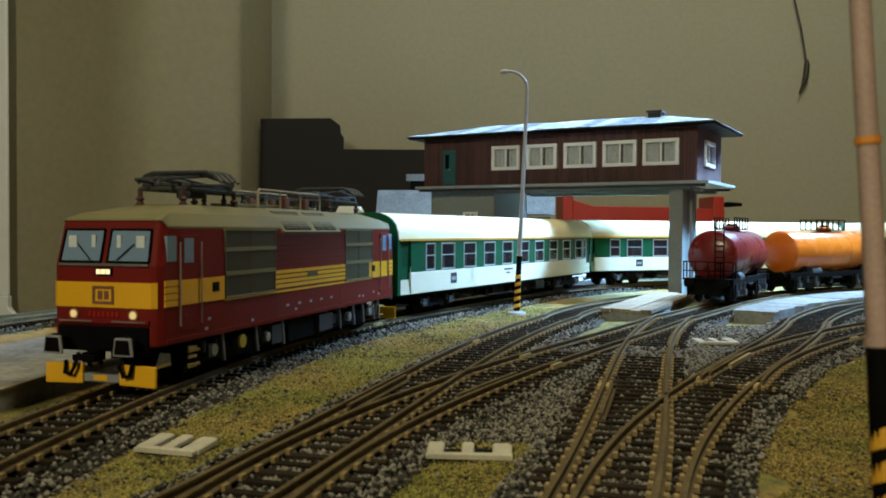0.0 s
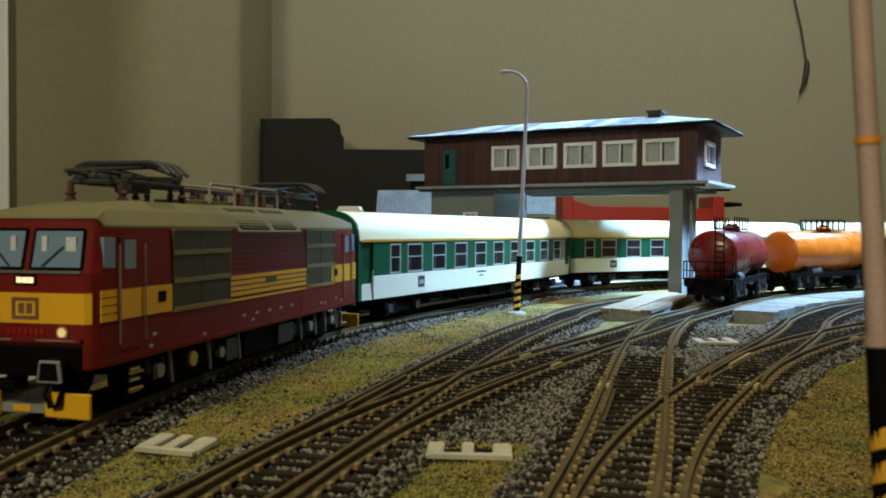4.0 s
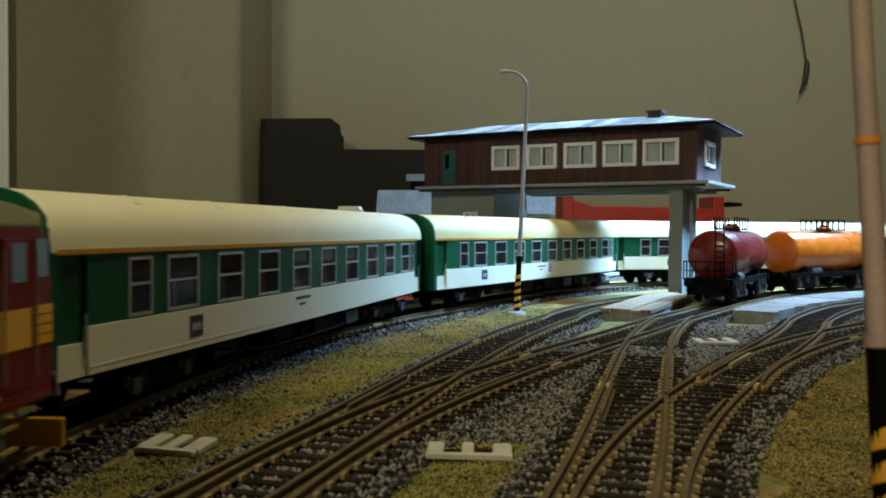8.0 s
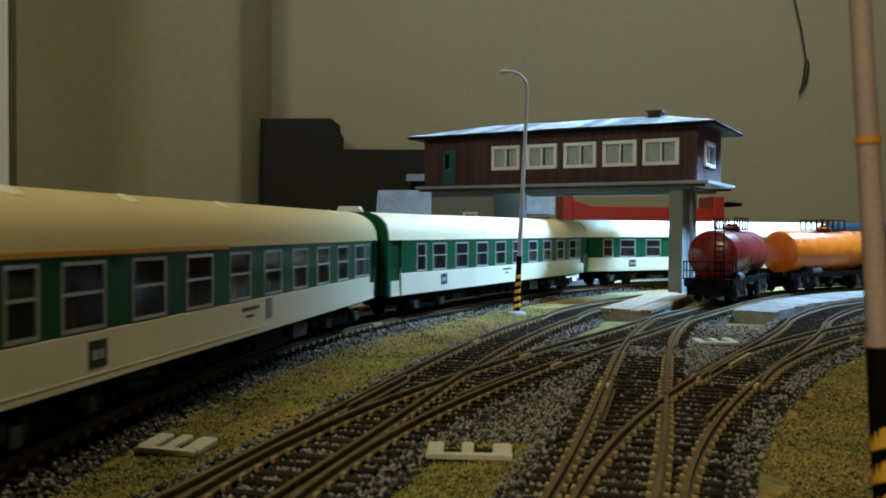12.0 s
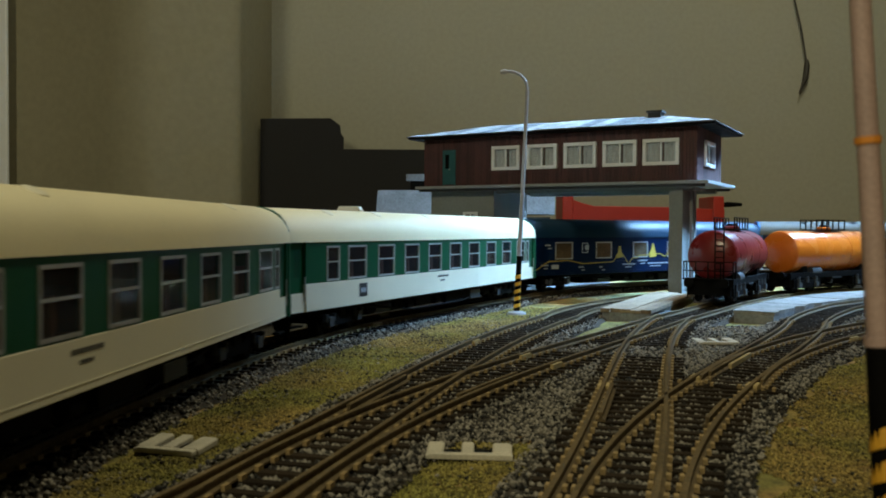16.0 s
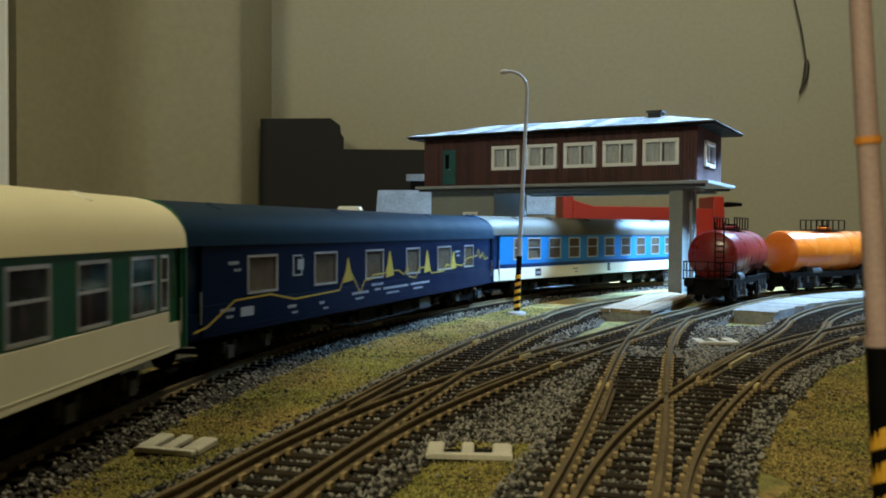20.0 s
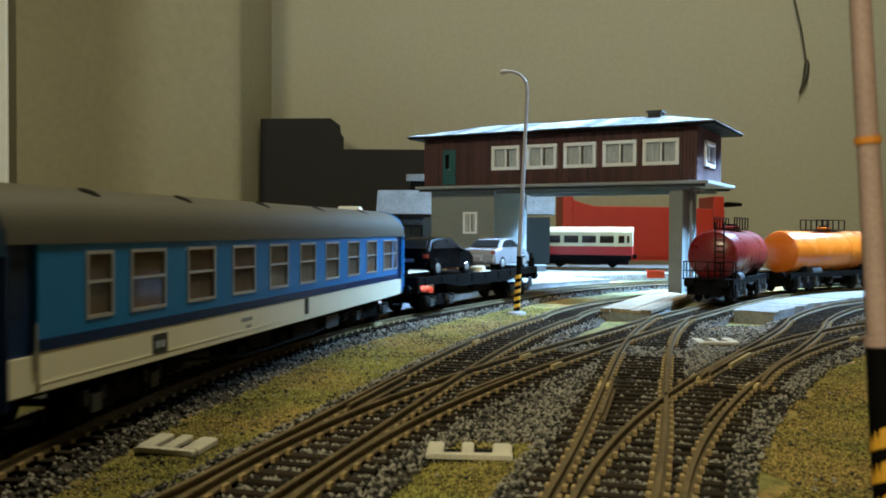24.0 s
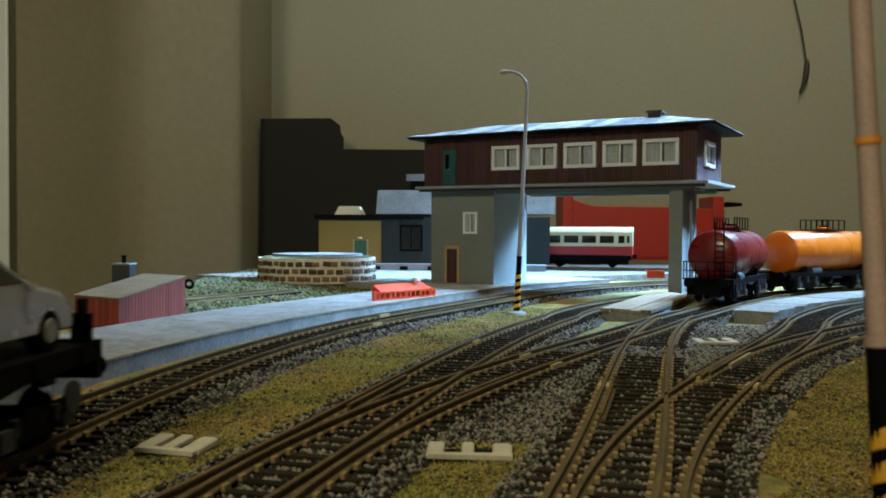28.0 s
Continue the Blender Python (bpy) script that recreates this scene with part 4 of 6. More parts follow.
def ring_wall():
    """A low round wall of stone blocks in white mortar, with a grey cover plate."""
    R = thing("round_stone_wall", "low round wall of rusty stone blocks in white mortar", "stone wall", -104, 715, -1)
    r, seg = 48.0, 48
    core = [(r * math.cos(k / seg * math.tau), r * math.sin(k / seg * math.tau)) for k in range(seg)]
    part("mortar_core", Geo().prism([(x, y, 0) for x, y in core], (0, 0, 19.5)), MORTAR, R)
    n, rows = 44, 3
    me = []
    for v in range(4):
        w = math.tau / n * (0.72 + 0.05 * v)
        g = Geo()
        sec = [[(rr * math.cos(a), rr * math.sin(a), z) for rr, z in ((r - 1, -2.1), (r + 0.4, -1.75), (r + 0.6, 0), (r + 0.4, 1.6 + 0.12 * v), (r - 1, 2.1))] for a in (-w / 2, 0, w / 2)]
        g.loft(sec)
        m = g.mesh("stone_block")
        m.materials.append(BRICKSTONE)
        me.append(m)
    for j in range(rows):
        for i in range(n):
            part("stone_block", me[random.randrange(4)], None, R, at=mmpose(0, 0, 3.6 + j * 5.9 + random.uniform(-0.4, 0.4), random.uniform(-6, 6), 0, (i + 0.5 * (j % 2)) * 360 / n + random.uniform(-1.0, 1.0)))
    part("cover_plate", Geo().tube([(0, 4, 19.6), (0, 4, 22.4)], 37, 40), GREYLIGHT, R)
    part("rubble", Geo().tube([(0, 0, 19.5), (0, 0, 20.6)], [46, 43], 32), GREENFLOCK, R)


def shed():
    S = thing("red_shed", "small red boarded shed with a sloping beige roof", "shed", -146, 389, -4, 0)
    # local frame: x to the left side, y to the back
    ux, uy = Vector((-27, 18, 0)).normalized(), Vector((13, 52, 0)).normalized()
    def P(a, b, z):
        v = ux * a + uy * b
        return (v.x, v.y, z)
    w, d, h0, h1 = 33.0, 56.0, 13.5, 20.5
    part("core", Geo().add([P(0.6, 0.6, 0), P(w, 0.6, 0), P(w, d - 0.6, 0), P(0.6, d - 0.6, 0), P(0.6, 0.6, h0), P(w, 0.6, h0), P(w, d - 0.6, h1), P(0.6, d - 0.6, h1)],
         [(0, 1, 2, 3), (4, 5, 6, 7), (0, 1, 5, 4), (1, 2, 6, 5), (2, 3, 7, 6), (3, 0, 4, 7)]), BRICKRED, S)
    for k in range(22):
        b0, b1 = k * d / 22 + 0.12, (k + 1) * d / 22 - 0.12
        za, zb = h0 + (h1 - h0) * b0 / d, h0 + (h1 - h0) * b1 / d
        part("board", Geo().add([P(0, b0, 0), P(0, b1, 0), P(0, b1, zb), P(0, b0, za), P(0.7, b0, 0), P(0.7, b1, 0), P(0.7, b1, zb), P(0.7, b0, za)],
             [(0, 1, 2, 3), (4, 5, 6, 7), (0, 1, 5, 4), (1, 2, 6, 5), (2, 3, 7, 6), (3, 0, 4, 7)]), BRICKRED, S)
    for k in range(13):
        a0, a1 = k * w / 13 + 0.12, (k + 1) * w / 13 - 0.12
        part("board", Geo().add([P(a0, 0, 0), P(a1, 0, 0), P(a1, 0, h0), P(a0, 0, h0), P(a0, 0.7, 0), P(a1, 0.7, 0), P(a1, 0.7, h0), P(a0, 0.7, h0)],
             [(0, 1, 2, 3), (4, 5, 6, 7), (0, 1, 5, 4), (1, 2, 6, 5), (2, 3, 7, 6), (3, 0, 4, 7)]), BRICKRED, S)
    part("roof", Geo().add([P(-0.8, -1, h0), P(w + 1, -1, h0), P(w + 1, d + 1, h1 + 0.2), P(-0.8, d + 1, h1 + 0.2), P(-0.8, -1, h0 + 0.7), P(w + 1, -1, h0 + 0.7), P(w + 1, d + 1, h1 + 0.9), P(-0.8, d + 1, h1 + 0.9)],
         [(0, 1, 2, 3), (4, 5, 6, 7), (0, 1, 5, 4), (1, 2, 6, 5), (2, 3, 7, 6), (3, 0, 4, 7)]), SHEDROOF, S)
    c = thing("dark_stove_box", "dark grey box with a short pipe behind the shed", "box", -172, 466, 7)
    part("box_body", box(-4.8, 4.8, -5, 5, -12, 15), GREYMETAL, c, bevel=0.4)
    part("lid", box(-5.1, 5.1, -5.4, 5.4, 15, 15.8), GREYLIGHT, c)
    part("pipe", Geo().tube([(0, 0, 15.5), (0, 0, 19), (0, 0, 20)], [1.2, 1.2, 1.6], 10), BLACK, c, smooth=True)
    rg = thing("black_ring", "small black rubber ring on the shed corner", "ring", -131, 446, 13)
    g = Geo()
    sec = []
    for i in range(17):
        a = i / 16 * math.tau
        sec.append([((2.0 + 0.8 * math.cos(b)) * math.cos(a), 0.8 * math.sin(b), (2.0 + 0.8 * math.cos(b)) * math.sin(a)) for b in (0, 1.57, 3.14, 4.71)])
    part("ring", g.loft(sec, caps=False), BLACK, rg, smooth=True)


def railbus():
    B = thing("railbus", "small red and cream railbus standing in the yard", "train", 101, 900, 4, -14)
    L, w = 94.0, 33.0
    part("lower_body", box(0, L, 0, w, 12.5, 22), BUSRED, B, bevel=0.8)
    part("upper_body", Geo().box(0, L, 0, w, 22, 25).box(0, L, 0, w, 32.5, 36).box(0, 3.5, 0, w, 25, 32.5).box(L - 3, L, 0, w, 25, 32.5)
         .box(21, 24.5, 0, w, 25, 32.5).box(39.5, 43, 0, w, 25, 32.5).box(57.5, 61, 0, w, 25, 32.5).box(75.5, 80, 0, w, 25, 32.5).box(86, 88.5, 0, w, 25, 32.5), BUSCREAM, B)
    part("interior", box(2, L - 2, 8, w - 2, 23, 34), INNER, B)
    for a, b in ((3.5, 21), (24.5, 39.5), (43, 57.5), (61, 75.5), (80, 86), (88.5, 91)):
        part("pane", box(a, b, 0.6, 1.0, 25, 32.5), GLASSDARK, B)
    sec = [[(x, w / 2 + w / 2 * 1.02 * math.cos(t), 36 + 5.5 * math.sin(t)) for t in np.linspace(0, math.pi, 9)] for x in (-0.6, L + 0.6)]
    part("roof", Geo().loft(sec), BUSCREAM, B, smooth=True)
    part("underframe", Geo().box(4, L - 4, 4, w - 4, 3, 12.5), UNDER, B)
    part("side_sill", Geo().box(1, L - 1, 0.5, 3, 7.5, 12.5).box(30, L - 32, 1, 4, 2.5, 7.5), UNDER, B)
    for x in (20, L - 20):
        part("wheelset", Geo().tube([(x, 4, 5), (x, 8, 5)], 5, 14).tube([(x, w - 8, 5), (x, w - 4, 5)], 5, 14), UNDER, B)
    part("bumper", Geo().box(L, L + 4, 5, 9, 9, 13).box(L, L + 4, w - 9, w - 5, 9, 13), UNDER, B)
    part("trim_line", box(0.2, L - 0.2, -0.25, 0.05, 21.6, 22.4), BUSCREAM, B)
    t = thing("yard_rails", "pale rails under the parked railbus", "railway track", 80, 890, 0, -14, kind="structure")
    for y in (8, 24.5):
        part("rail", box(-60, 260, y, y + 1, 1.0, 3.9), RAIL, t)


def red_tray():
    T = thing("red_tray", "large red plastic tray standing behind the yard", "tray", 152, 1100, 0, 0)
    part("front_panel", Geo().prism([(10, 0, 6), (206, 0, 6), (206, 0, 70), (186, 0, 70), (150, 0, 72), (40, 0, 73), (24, 0, 77), (16, 0, 80), (10, 0, 82)], (0, 6, 0)), REDPLASTIC, T, bevel=1)
    part("left_post", box(-1, 13, -4, 60, 6, 92), REDPLASTIC, T, bevel=1.5)
    part("right_post", box(190, 204, -4, 60, 6, 86), REDPLASTIC, T, bevel=1.5)
    part("tray_bottom", box(0, 206, 0, 60, 4, 8), REDPLASTIC, T)
    c = thing("red_crate", "small red open crate on the paved yard", "crate", 176, 745, 1, -10)
    part("crate_body", Geo().box(0, 15, 0, 1, 0, 5.5).box(0, 15, 8, 9, 0, 5.5).box(0, 1, 1, 8, 0, 5.5).box(14, 15, 1, 8, 0, 5.5).box(1, 14, 1, 8, 0, 1), ORANGERED, c)
    part("crate_rim", Geo().box(-0.6, 15.6, -0.6, 0.8, 5.5, 6.3).box(-0.6, 15.6, 8.2, 9.6, 5.5, 6.3), ORANGERED, c)
    k = thing("grey_cable_end", "dark connector hanging behind the tray", "connector", 353, 1110, 75)
    part("plug", Geo().tube([(0, 0, 0), (12, 0, 1), (30, 0, 1)], [2.5, 3.5, 2.0], 8), BLACK, k, smooth=True)


def platform_bench():
    """An orange-red slatted plastic seat block on the platform."""
    B = thing("platform_barrier", "orange-red plastic slatted barrier lying on the platform", "barrier", -39, 488, 1, 50)
    L = 54.0
    part("base_rail", box(0, L, 0, 1.0, 0, 1.1), ORANGERED, B)
    part("top_rail", box(0, L, 0, 1.0, 3.8, 4.9), ORANGERED, B)
    for k in range(13):
        w = 1.3 + 0.5 * (k % 3 == 0)
        part("slat", box(k * (L - 1.6) / 12, k * (L - 1.6) / 12 + w, 0, 1.0, 1.1, 3.8), ORANGERED, B)
    part("sloping_panel", Geo().prism([(7, 1.0, 4.7), (7, 7.4, 8.6), (7, 8.4, 8.6), (7, 8.4, 0), (7, 7.2, 0), (7, 7.2, 6.9), (7, 1.0, 3.9)], (L - 11, 0, 0)), ORANGERED, B, bevel=0.2)
    part("end_panel", Geo().prism([(L - 4, 1.0, 0), (L - 4, 1.0, 5.4), (L - 4, 8.0, 7.0), (L - 4, 8.0, 0)], (2.2, 0, 0)), ORANGERED, B)
    k = thing("white_bollard", "small white round bollard on the platform", "bollard", -16, 523, 1)
    part("stem", Geo().tube([(0, 0, 0), (0, 0, 9)], 1.0, 8), WHITE, k)
    part("head", Geo().tube([(0, 0, 8.5), (0, 0, 9.5), (0, 0, 11.5), (0, 0, 12.3)], [1.0, 1.9, 1.9, 0.8], 10), WHITE, k, smooth=True)


def pallet(x, y, turn, L=18.0, deep=12.0):
    """A cast cover with three prongs and dark slots between them."""
    P = thing("white_point_cover", "white cast cover block with dark recesses on the ground", "cover", x, y, -4.6, turn, group="point covers")
    part("base_bar", Geo().prism([(-L / 2, -3.0, 0.7), (L / 2, -3.0, 0.5), (L / 2, -3.0, 1.5), (L / 2 - 0.6, -3.0, 1.7), (-L / 2 + 1, -3.0, 1.8), (-L / 2, -3.0, 1.5)], (0, 1.9, 0)), PALLETWHITE, P, bevel=0.2)
    for k, w in ((-0.40, 1.75), (-0.02, 1.3), (0.38, 2.0)):
        part("prong", Geo().prism([(k * L - w, -1.2, 0.3), (k * L + w, -1.2, 0.3), (k * L + w, -1.2, 1.5), (k * L + w * 0.7, -1.2, 1.8), (k * L - w * 0.8, -1.2, 1.8), (k * L - w, -1.2, 1.5)], (random.uniform(-0.5, 0.3), deep + random.uniform(-0.8, 0.8), 0.3)), PALLETWHITE, P, bevel=0.2)
    part("dark_base", box(-L / 2 + 0.8, L / 2 - 0.8, -1.3, deep - 2.5, -0.6, 0.9), BLACK, P)


def tank_wagon(x, y, turn, mat, label, L=118.0, ladder=True):
    """Local x points to the end that faces the viewer."""
    W = thing("tank_wagon", label, "tank wagon", x, y, 0, turn, group="tank wagons")
    r, zc = 14.5, 27.5
    prof = [(-L / 2 - 3.2, 0.01), (-L / 2 - 2.8, 6), (-L / 2 - 1.6, 11), (-L / 2, 14.0), (-L / 2 + 1.2, r), (L / 2 - 1.2, r), (L / 2, 14.0), (L / 2 + 1.6, 11), (L / 2 + 2.8, 6), (L / 2 + 3.2, 0.01)]
    sec = [[(a, q * math.cos(k / 32 * math.tau), zc + q * math.sin(k / 32 * math.tau)) for k in range(32)] for a, q in prof]
    tank = part("tank", Geo().loft(sec), mat, W, smooth=True)
    for a in (-L / 2 + 2, L / 2 - 2, -18, 18):
        part("weld_band", Geo().tube([(a - 0.5, 0, zc), (a + 0.5, 0, zc)], r + 0.14, 32), mat, tank, smooth=True)
    part("dome", Geo().tube([(-4, 0, zc + r - 1), (-4, 0, zc + r + 2.4), (-4, 0, zc + r + 3.0)], [5, 5, 3.5], 18), mat, tank, smooth=True)
    part("dome_lid", Geo().tube([(-4, 0, zc + r + 3.0), (-4, 0, zc + r + 4.2)], 3.2, 14), UNDER, tank)
    # walkway with hand rails on top
    wk = part("walkway", box(-22, 16, -6, 6, zc + r + 0.4, zc + r + 1.1), UNDER, W)
    for a in (-22, -14, -6, 2, 9, 16):
        for b in (-6, 6):
            part("rail_post", box(a - 0.35, a + 0.35, b - 0.35, b + 0.35, zc + r + 1, zc + r + 8), UNDER, wk)
    for b in (-6, 6):
        part("hand_rail", box(-22, 16, b - 0.3, b + 0.3, zc + r + 7.6, zc + r + 8.2), UNDER, wk)
    part("underframe", Geo().box(-L / 2 - 6, L / 2 + 8, -3, 3, 10.5, 13.5).box(-L / 2 - 6, -L / 2 - 4, -14, 14, 9.5, 13.5).box(L / 2 + 6, L / 2 + 8, -14, 14, 9.5, 13.5), UNDER, W)
    for a in (-L / 2 + 14, L / 2 - 14):
        part("tank_saddle", box(a - 3, a + 3, -11, 11, 13, 18), UNDER, W)
        bg = part("bogie", Geo().box(a - 17, a + 17, -13, -11.4, 4, 9).box(a - 17, a + 17, 11.4, 13, 4, 9).box(a - 4, a + 4, -11.4, 11.4, 5, 10), UNDER, W)
        for k in (-10.5, 10.5):
            part("wheelset", Geo().tube([(a + k, -9.4, 5.4), (a + k, -7.4, 5.4)], 5.4, 18).tube([(a + k, 7.4, 5.4), (a + k, 9.4, 5.4)], 5.4, 18).tube([(a + k, -12, 5.4), (a + k, 12, 5.4)], 0.9, 8), UNDER, bg)
            for s in (-1, 1):
                part("axle_box", box(a + k - 1.8, a + k + 1.8, s * 13.6 - 0.9, s * 13.6 + 0.9, 3.8, 7.0), GREYMETAL, bg)
    part("side_cylinder", Geo().tube([(20, 10, 14), (32, 10, 14)], 3.4, 14), GREYMETAL, W, smooth=True)
    part("valve_box", box(-6, 6, 8, 13, 9, 13), GREYMETAL, W)
    for s in (-1, 1):
        part("side_sill", box(-L / 2 - 5, L / 2 + 7, *sorted((s * 11.6, s * 13.2)), 10.2, 13.8), UNDER, W)
        part("brake_rod", Geo().tube([(-L / 2 + 8, s * 9, 3.4), (L / 2 - 8, s * 9, 3.4)], 0.7, 8), UNDER, W)
        for a in (-L / 2 + 14, L / 2 - 14):
            for k in (-10.5, 0.0, 10.5):
                part("spring", Geo().tube([(a + k, s * 12.4, 7.0), (a + k, s * 12.4, 11.0)], 1.5, 10), GREYMETAL, W, smooth=True)
            part("foot_step", Geo().box(a + 15, a + 18, *sorted((s * 12.6, s * 14.4)), 2.4, 3.0).box(a + 15, a + 15.5, *sorted((s * 13.4, s * 14.0)), 2.4, 11), UNDER, W)
    part("air_reservoir", Geo().tube([(-12, -5, 6.6), (10, -5, 6.6)], 3.0, 14), UNDER, W, smooth=True)
    part("brake_gear", Geo().box(-L / 2 + 30, L / 2 - 30, -6, 6, 6, 10.6).box(L / 2 + 2, L / 2 + 6.5, -12, 12, 4.5, 9.6), UNDER, W)
    part("drain_valve", Geo().tube([(0, 0, 13), (0, 0, 8), (0, 9, 6.5)], 1.6, 10), GREYMETAL, W, smooth=True)
    # end platform with railings and a ladder
    e = L / 2 + 7
    for b in (-10, 10):
        part("buffer", Geo().tube([(e + 1, b, 12.1), (e + 6, b, 12.1), (e + 6.01, b, 12.1), (e + 7, b, 12.1)], [1.4, 1.4, 2.7, 2.7], 14), UNDER, W, smooth=True)
    if not ladder:
        return W
    pl = part("end_platform", box(L / 2 + 2, e + 3, -14.5, 14.5, 13.5, 14.3), UNDER, W)
    for b in (-14, -7, 0, 7, 14):
        part("rail_post", box(e + 2, e + 2.6, b - 0.3, b + 0.3, 14.3, 24), UNDER, pl)
    for z in (18.5, 23.6):
        part("hand_rail", box(e + 2, e + 2.6, -14.3, 14.3, z, z + 0.6), UNDER, pl)
    for b in (-14, 14):
        part("side_rail", Geo().box(L / 2 + 2, e + 2.6, b - 0.3, b + 0.3, 23.6, 24.2).box(L / 2 + 2, L / 2 + 2.6, b - 0.3, b + 0.3, 14.3, 24), UNDER, pl)
    ld = part("ladder", Geo().box(L / 2 + 3.4, L / 2 + 4.0, 2.2, 2.8, 14, 47).box(L / 2 + 3.4, L / 2 + 4.0, 7.2, 7.8, 14, 47), UNDER, W)
    for k in range(9):
        part("rung", box(L / 2 + 3.5, L / 2 + 3.9, 2.8, 7.2, 16 + k * 3.4, 16.5 + k * 3.4), UNDER, ld)
    return W


# ---- rolling stock: local x forward, y to the left, z up from the rail head ----
def section(half, zb, ze, zt, n=12, p=2.3):
    """Body side and roof arc of a coach, from the left sill over the roof to the right sill."""
    pts = [(half, zb), (half, ze)]
    for k in range(1, n):
        t = k / n * math.pi
        c, s = math.cos(t), math.sin(t)
        pts.append((half * math.copysign(abs(c) ** (2 / p), c), ze + (zt - ze) * s ** (2 / p)))
    return pts + [(-half, ze), (-half, zb)]


def roof_geo(L, half, ze, zt, over=0.5, inset=9.0):
    """A rounded roof whose ends curve down."""
    sec = []
    for a, drop in ((-L + 0.6, 0.9), (-L + 1.6, 0.25), (-L + 3.5, 0), (L - 3.5, 0), (L - 1.6, 0.25), (L - 0.6, 0.9)):
        ring = []
        for k in range(17):
            t = k / 16 * math.pi
            c, s = math.cos(t), math.sin(t)
            ring.append((a, (half + over) * math.copysign(abs(c) ** 0.8, c), ze + max(0.0, (zt - ze - drop)) * s ** 0.85))
        sec.append(ring)
    return Geo().loft(sec)


BOGIE_PARTS = {}


def bogie(parent, a, wheel_r=5.3, base=28.0, mat=None, side=12.6):
    """A bogie with two wheelsets at a on the vehicle; returns it."""
    mat = mat or UNDER
    key = (wheel_r, base)
    if key not in BOGIE_PARTS:
        f = Geo()
        for s in (-1, 1):
            y0, y1 = sorted((s * side, s * (side - 1.4)))
            f.prism([(-base / 2 - 6, y0, 5), (-base / 2 - 6, y0, 8.5), (-6, y0, 8.5), (-3, y0, 6.0), (3, y0, 6.0), (6, y0, 8.5), (base / 2 + 6, y0, 8.5), (base / 2 + 6, y0, 5), (7, y0, 3.6), (-7, y0, 3.6)], (0, y1 - y0, 0))
        f.box(-3, 3, -side, side, 5, 9)
        fm = f.mesh("bogie_frame")
        fm.materials.append(mat)
        w = Geo()
        for s in (-1, 1):
            w.tube([(0, s * 9.6, 0), (0, s * 9.0, 0), (0, s * 8.9, 0), (0, s * 7.0, 0), (0, s * 6.9, 0), (0, s * 6.2, 0)], [wheel_r - 0.9, wheel_r - 0.2, wheel_r, wheel_r, wheel_r + 0.8, wheel_r + 0.8], 20)
            for k in range(3):
                t = k / 3 * math.tau
                w.box(math.cos(t) * 2.6 - 0.6, math.cos(t) * 2.6 + 0.6, s * 9.7 - 0.2, s * 9.7 + 0.2, math.sin(t) * 2.6 - 0.6, math.sin(t) * 2.6 + 0.6)
        w.tube([(0, -11.5, 0), (0, 11.5, 0)], 0.9, 8)
        wm = w.mesh("wheelset")
        wm.materials.append(UNDER)
        b = Geo().box(-2.0, 2.0, -0.9, 0.9, -1.8, 1.8).tube([(-3.6, 0, 3.0), (-3.6, 0, 0)], 0.8, 8).tube([(3.6, 0, 3.0), (3.6, 0, 0)], 0.8, 8)
        bm_ = b.mesh("axle_box")
        bm_.materials.append(GREYMETAL)
        BOGIE_PARTS[key] = (fm, wm, bm_)
    fm, wm, bx = BOGIE_PARTS[key]
    B = part("bogie", fm, None, parent, at=mmpose(a, 0, 0))
    for k in (-base / 2, base / 2):
        ws = part("wheelset", wm, None, B, at=mmpose(k, 0, wheel_r))
        for s in (-1, 1):
            part("axle_box", bx, None, B, at=mmpose(k, s * (side + 0.6), wheel_r + 0.4))
    return B


BUFFER = Geo().tube([(0, 0, 0), (4.5, 0, 0), (4.55, 0, 0), (5.5, 0, 0)], [1.3, 1.3, 2.6, 2.5], 14).mesh("buffer")
BUFFER.materials.append(UNDER)


def window_mesh(w, h, bar):
    g = frame_ring(w, h, 0.75, 0.7)
    if bar:
        g.box(-w / 2 + 0.7, w / 2 - 0.7, -0.3, 0.35, h * 0.02, h * 0.02 + 0.6)
    m = g.mesh("window")
    m.materials.append(ALU)
    p = box(-w / 2 + 0.5, w / 2 - 0.5, -0.1, 0.1, -h / 2 + 0.5, h / 2 - 0.5).mesh("pane")
    p.materials.append(GLASSDARK)
    return m, p


